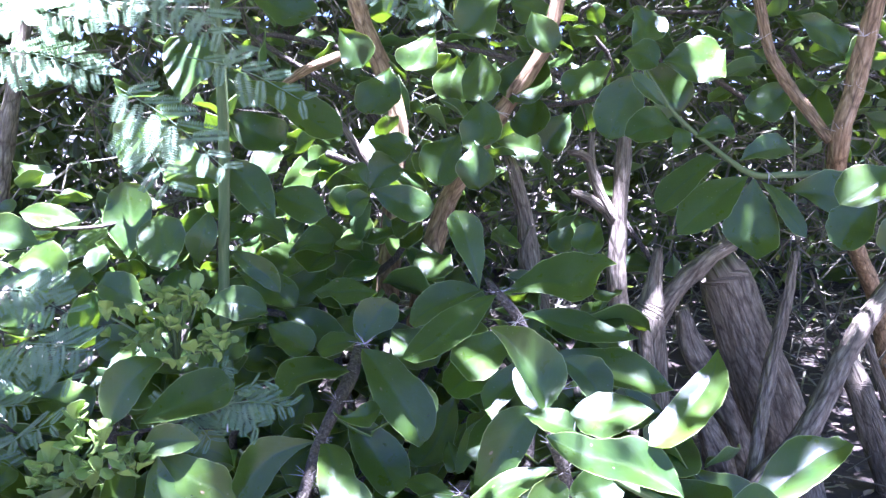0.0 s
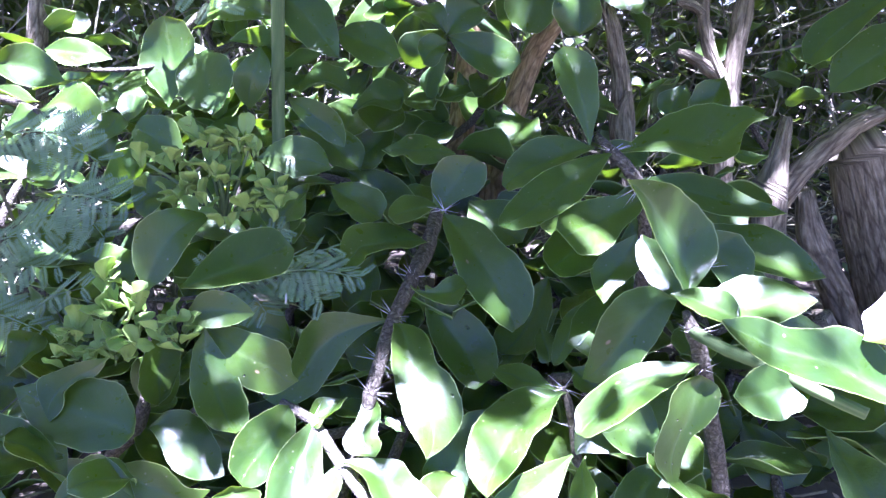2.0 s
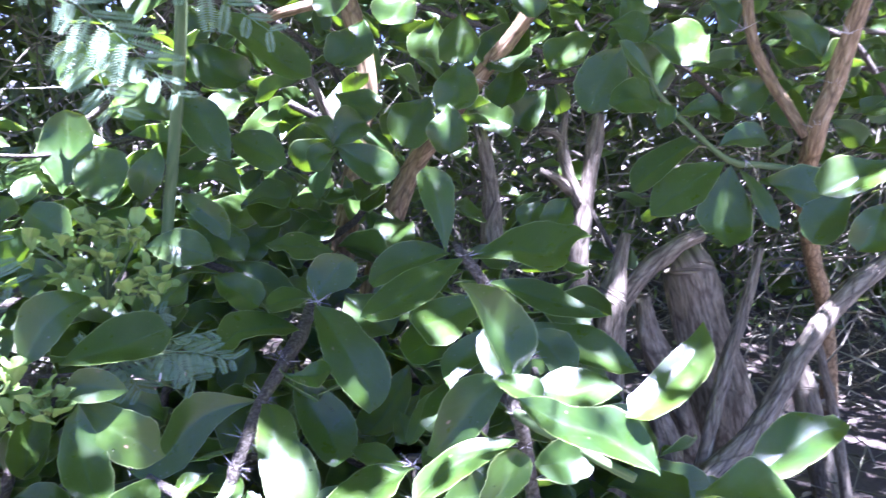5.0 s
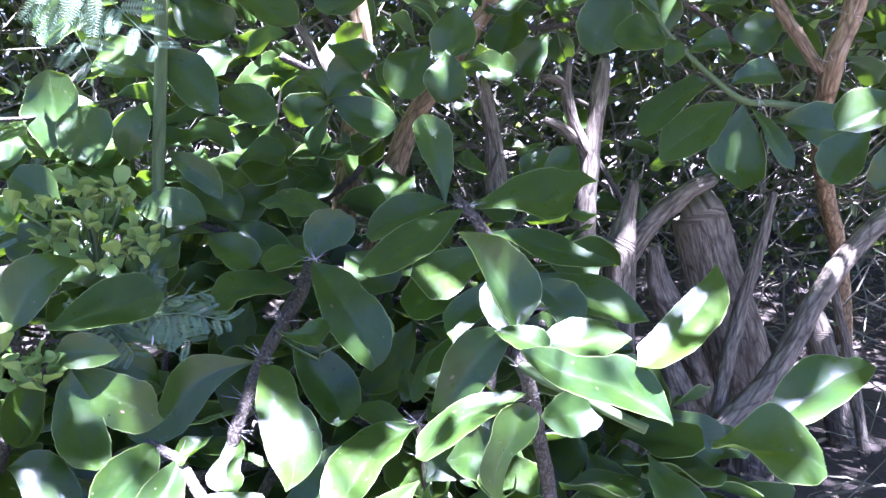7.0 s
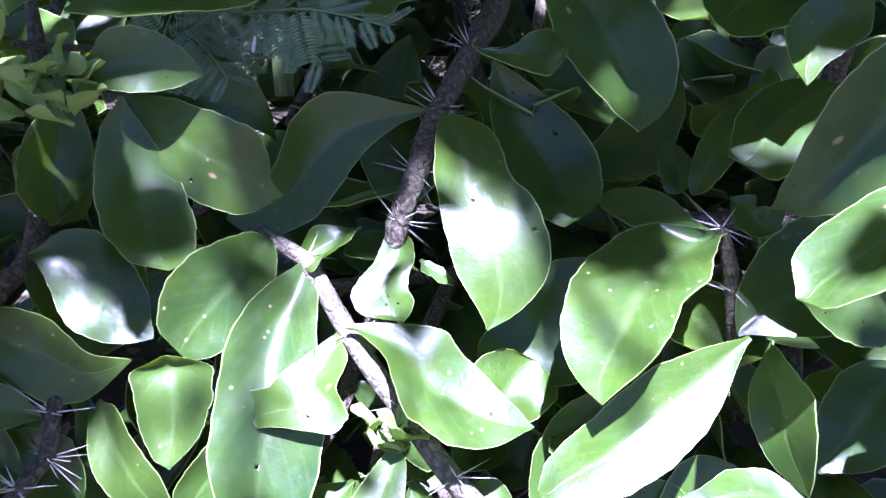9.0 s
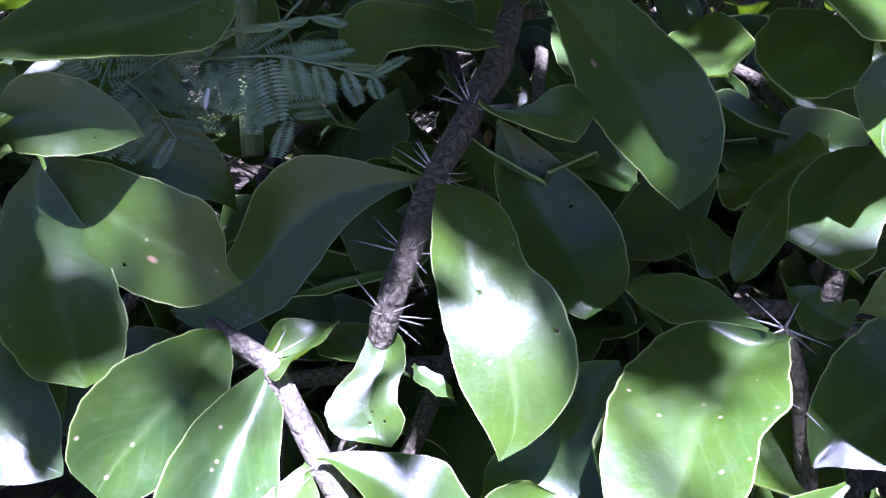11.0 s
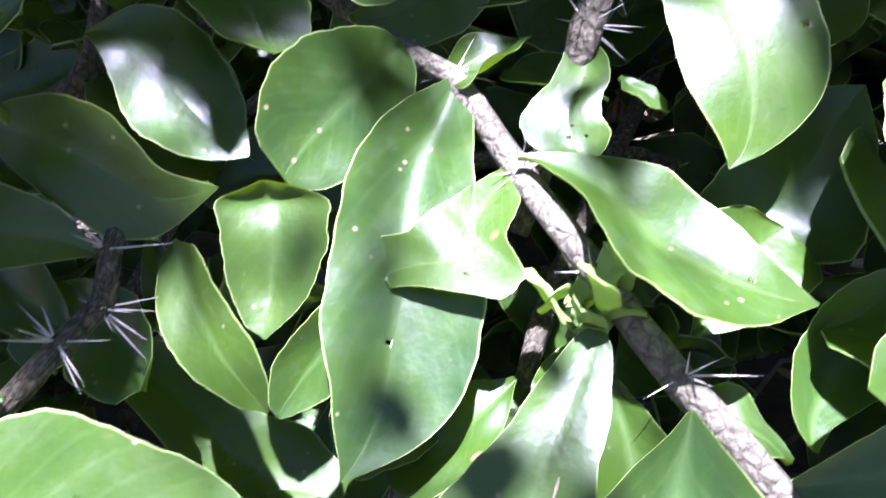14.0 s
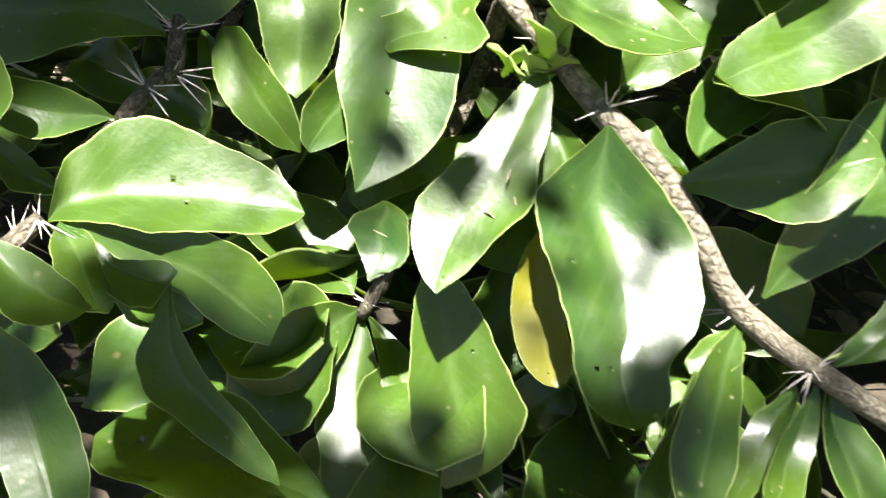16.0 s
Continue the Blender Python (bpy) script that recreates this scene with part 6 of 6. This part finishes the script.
# unseen boughs, set only where the leaves below should lie in shade
for i in range(32):
    x0, y0 = -0.95 + 0.265 * (i % 8), (0.28, 0.50, 0.70, 0.92)[i // 8]
    crown_bough(i, 54, (x0, x0 + 0.28), (y0, y0 + 0.24), (1.2, 1.75), 0.092)
for i in range(6):
    x0 = -0.9 + i * 0.36
    crown_bough(50 + i, 66, (x0, x0 + 0.4), (1.14, 1.75), (1.3, 2.0), 0.115)
# extra unseen boughs over leaves and sprays that got too much sun
for i, (xs, ys) in enumerate((((-0.40, -0.24), (0.62, 0.78)), ((-0.26, -0.10), (0.66, 0.80)), ((-0.42, -0.29), (0.48, 0.60)), ((-0.08, 0.10), (0.70, 0.82)), ((0.04, 0.26), (0.80, 0.90)), ((-0.62, -0.46), (0.64, 0.86)), ((-0.50, -0.36), (0.64, 0.86)), ((-0.44, -0.30), (0.66, 0.78)), ((0.26, 0.50), (0.92, 1.20)), ((0.48, 0.72), (0.92, 1.25)), ((0.70, 0.95), (0.95, 1.30)))):
    crown_bough(65 + i, 34, xs, ys, (1.0, 1.5), 0.08)
# small unseen bough added to block one stray patch of sun
crown_bough(95, 16, (-0.265, -0.205), (0.645, 0.685), (0.9, 1.2), 0.042)
for i in range(3):
    crown_bough(60 + i, 90, (-1.75 + 0.33 * i, -1.35 + 0.33 * i), (0.4, 1.7), (1.2, 1.9), 0.12)

# small-leaved overhang, added out of view to break the sun into patches over the front leaves
for i, (x0, x1, n) in enumerate(((-0.34, -0.16, 20), (-0.18, 0.0, 22), (-0.02, 0.16, 20), (0.10, 0.34, 26))):
    crown_bough(70 + i, n, (x0, x1), (0.34, 0.70), (0.5, 0.95), 0.032, False, 0.0016)
for i in range(5):
    crown_bough(80 + i, 48, (-0.34 + 0.13 * i, -0.20 + 0.13 * i), (0.30, 0.70), (0.9, 1.5), 0.026, False, 0.0016)


def leaf_mesh(name, c, size, mat, r, flat, aspect):
    """Small folded leaves at the given places, in one mesh."""
    count = len(c)
    d = r.normal(size=(count, 3))
    d[:, 2] *= 1 - flat
    d /= np.linalg.norm(d, axis=1)[:, None]
    n = r.normal(size=(count, 3)) * (1 - flat) + np.array((0, 0, flat * 2 + 0.6))
    w = np.cross(d, n)
    w /= np.linalg.norm(w, axis=1)[:, None] + 1e-9
    n = np.cross(w, d)
    s = size * r.uniform(0.6, 1.4, size=(count, 1))
    v = np.stack([c, c + d * s * 0.35 + w * s * aspect / 2 + n * s * 0.06, c + d * s, c + d * s * 0.35 - w * s * aspect / 2 + n * s * 0.06, c + d * s * 0.75 + w * s * aspect * 0.4 + n * s * 0.04, c + d * s * 0.75 - w * s * aspect * 0.4 + n * s * 0.04], axis=1).reshape(-1, 3)
    faces = []
    for i in range(count):
        a = i * 6
        faces.append((a, a + 1, a + 4, a + 2)), faces.append((a, a + 2, a + 5, a + 3))
    return mesh_of(name, v, faces, [mat], smooth=False)


def scatter(name, label, category, count, box, size, mat, seed, flat=0.0, aspect=0.45):
    """Many small leaves strewn through a space with ragged bounds."""
    r = np.random.RandomState(seed)
    lo, hi = np.array(box[0]), np.array(box[1])
    c = lo + (hi - lo) * r.rand(count, 3)
    c[:, :2] += r.normal(size=(count, 2)) * np.minimum((hi - lo)[:2] * 0.06, 0.25)
    return tagged(new(name, leaf_mesh(name, c, size, mat, r, flat, aspect)), label, category, kind="stuff")


def sticks(name, label, category, count, box, long, thick, mat, seed, flat=0.0):
    """Many thin crooked twigs in one mesh."""
    r = np.random.RandomState(seed)
    lo, hi = np.array(box[0]), np.array(box[1])
    verts, faces = [], []
    for i in range(count):
        c = lo + (hi - lo) * r.rand(3)
        d = r.normal(size=3)
        d[2] *= 1 - flat
        d /= np.linalg.norm(d)
        x = np.cross(d, (0.31, 0.2, 0.93))
        x /= np.linalg.norm(x)
        y = np.cross(d, x)
        l, t = long * r.uniform(0.4, 1.5), thick * r.uniform(0.5, 1.6)
        bend = r.normal(size=3) * l * 0.12
        for j, (f, k) in enumerate(((0, 1.0), (0.5, 0.8), (1, 0.45))):
            p = c + d * l * f + bend * math.sin(math.pi * f)
            for q in range(3):
                a = q * 2.0944
                verts.append(p + (x * math.cos(a) + y * math.sin(a)) * t * k)
        b = i * 9
        for j in (0, 3):
            for q in range(3):
                faces.append((b + j + q, b + j + (q + 1) % 3, b + j + 3 + (q + 1) % 3, b + j + 3 + q))
    return tagged(new(name, mesh_of(name, verts, faces, [mat], smooth=False)), label, category, kind="stuff")


scatter("leaf_litter", "dry curled leaves strewn over the soil", "leaf litter", 5200, ((-1.2, 0.2, 0.0), (2.6, 3.4, 0.035)), 0.028, LITTER, 5, flat=0.75)
sticks("fallen_twigs", "dead grey twigs lying on the ground", "twigs", 1500, ((-1.0, 0.3, 0.0), (2.6, 3.2, 0.05)), 0.16, 0.0022, TWIG, 6, flat=0.85)
sticks("brushwood", "tangle of dry grey brushwood behind the trunks", "brushwood", 3600, ((-1.2, 1.75, 0.05), (2.6, 3.0, 1.55)), 0.26, 0.0026, TWIG, 7)
scatter("brush_leaves", "small green leaves in the brush behind", "foliage", 5200, ((-2.2, 1.75, 0.1), (2.8, 3.1, 1.6)), 0.035, BRUSH_LEAF, 8)
scatter("far_thicket", "dense dark thicket closing the view", "thicket", 46000, ((-6.0, 3.1, 0.0), (7.0, 5.0, 2.9)), 0.13, BRUSH_LEAF, 9)
sticks("far_branches", "branches of the far thicket", "branches", 1500, ((-5.0, 3.0, 0.0), (6.0, 4.4, 2.6)), 0.6, 0.008, TWIG, 10)
sticks("side_brushwood", "bare brown twigs in the undergrowth beside the shrub", "brushwood", 700, ((-1.5, 0.5, 0.02), (-0.62, 1.5, 0.5)), 0.22, 0.002, TWIG, 13)
scatter("side_brush_leaves", "tiny grey-green leaves in the undergrowth", "foliage", 2600, ((-2.0, 0.55, 0.02), (-0.64, 1.7, 0.55)), 0.022, BRUSH_LEAF, 14)


# ---- unseen trees, added overhead to roof and shade the place ----
def tree(base, middle, radii, count, size, seed, label):
    """A tapered trunk, limbs that spread through the crown, and a loose crown of many small leaves."""
    ob = thing("tree", base, label, "tree", "shade trees")
    own = random.Random(seed)
    b, m = Vector(base), Vector(middle)
    top = Vector((b.x * 0.6 + m.x * 0.4, b.y * 0.6 + m.y * 0.4, m.z - radii[2] * 1.1))
    branch("trunk", ob, [tuple(b), tuple(b.lerp(top, 0.5) + Vector((0.06, 0.04, 0))), tuple(top)], [0.11, 0.085, 0.065], BARK_GREY, rough=0.2, ridges=0.08, seed=seed, sides=14, step=0.12)
    tips = []
    for i in range(7):
        a = i * 0.9 + own.uniform(-0.2, 0.2)
        t = m + Vector((math.cos(a) * radii[0] * own.uniform(0.4, 0.8), math.sin(a) * radii[1] * own.uniform(0.4, 0.8), own.uniform(-0.4, 0.5) * radii[2]))
        mid = top.lerp(t, 0.5) + Vector((0, 0, 0.12))
        branch("limb", ob, [tuple(top), tuple(mid), tuple(t)], [0.045, 0.026, 0.008], BARK_GREY, rough=0.25, seed=seed + i, sides=8, step=0.15)
        tips.append(t), tips.append(mid)
    r = np.random.RandomState(seed)
    u = r.normal(size=(count, 3))
    u *= (r.rand(count, 1) ** 0.4) / np.linalg.norm(u, axis=1)[:, None]
    c = np.array(m) + u * np.array(radii) + r.normal(size=(count, 3)) * 0.12
    near = np.array([tuple(tips[k]) for k in r.randint(len(tips), size=count)]) + r.normal(size=(count, 3)) * np.array(radii) * 0.22
    c = np.where(r.rand(count, 1) < 0.35, near, c)
    leaves = leaf_mesh("crown", c, size, BRUSH_LEAF, r, 0.4, 0.45)
    child("crown", leaves, ob)["kind"] = "stuff"
    return ob


# crowns above the view that keep the sun off the brush behind
for i, x in enumerate((-3.4, -1.15, 1.1, 3.3)):
    base, middle, radii, count = (x + 0.3 - 0.2 * i, 4.8 + 0.15 * (i % 2), 0), (x, 2.9, 2.85), (1.7, 2.3, 0.6), 7200
    tree(base, middle, radii, count, 0.13, 1500 + 20 * i, "unseen leafy tree with a dense crown, added to shade the thicket")
# sparse tree added out of view for soft dapples and leaf reflections
tree((-1.9, -1.7, 0), (0.0, -0.4, 3.5), (1.9, 1.8, 0.6), 260, 0.070, 1600, "unseen thin-leaved tree with an airy crown, added to dapple the sun on the shrubs")
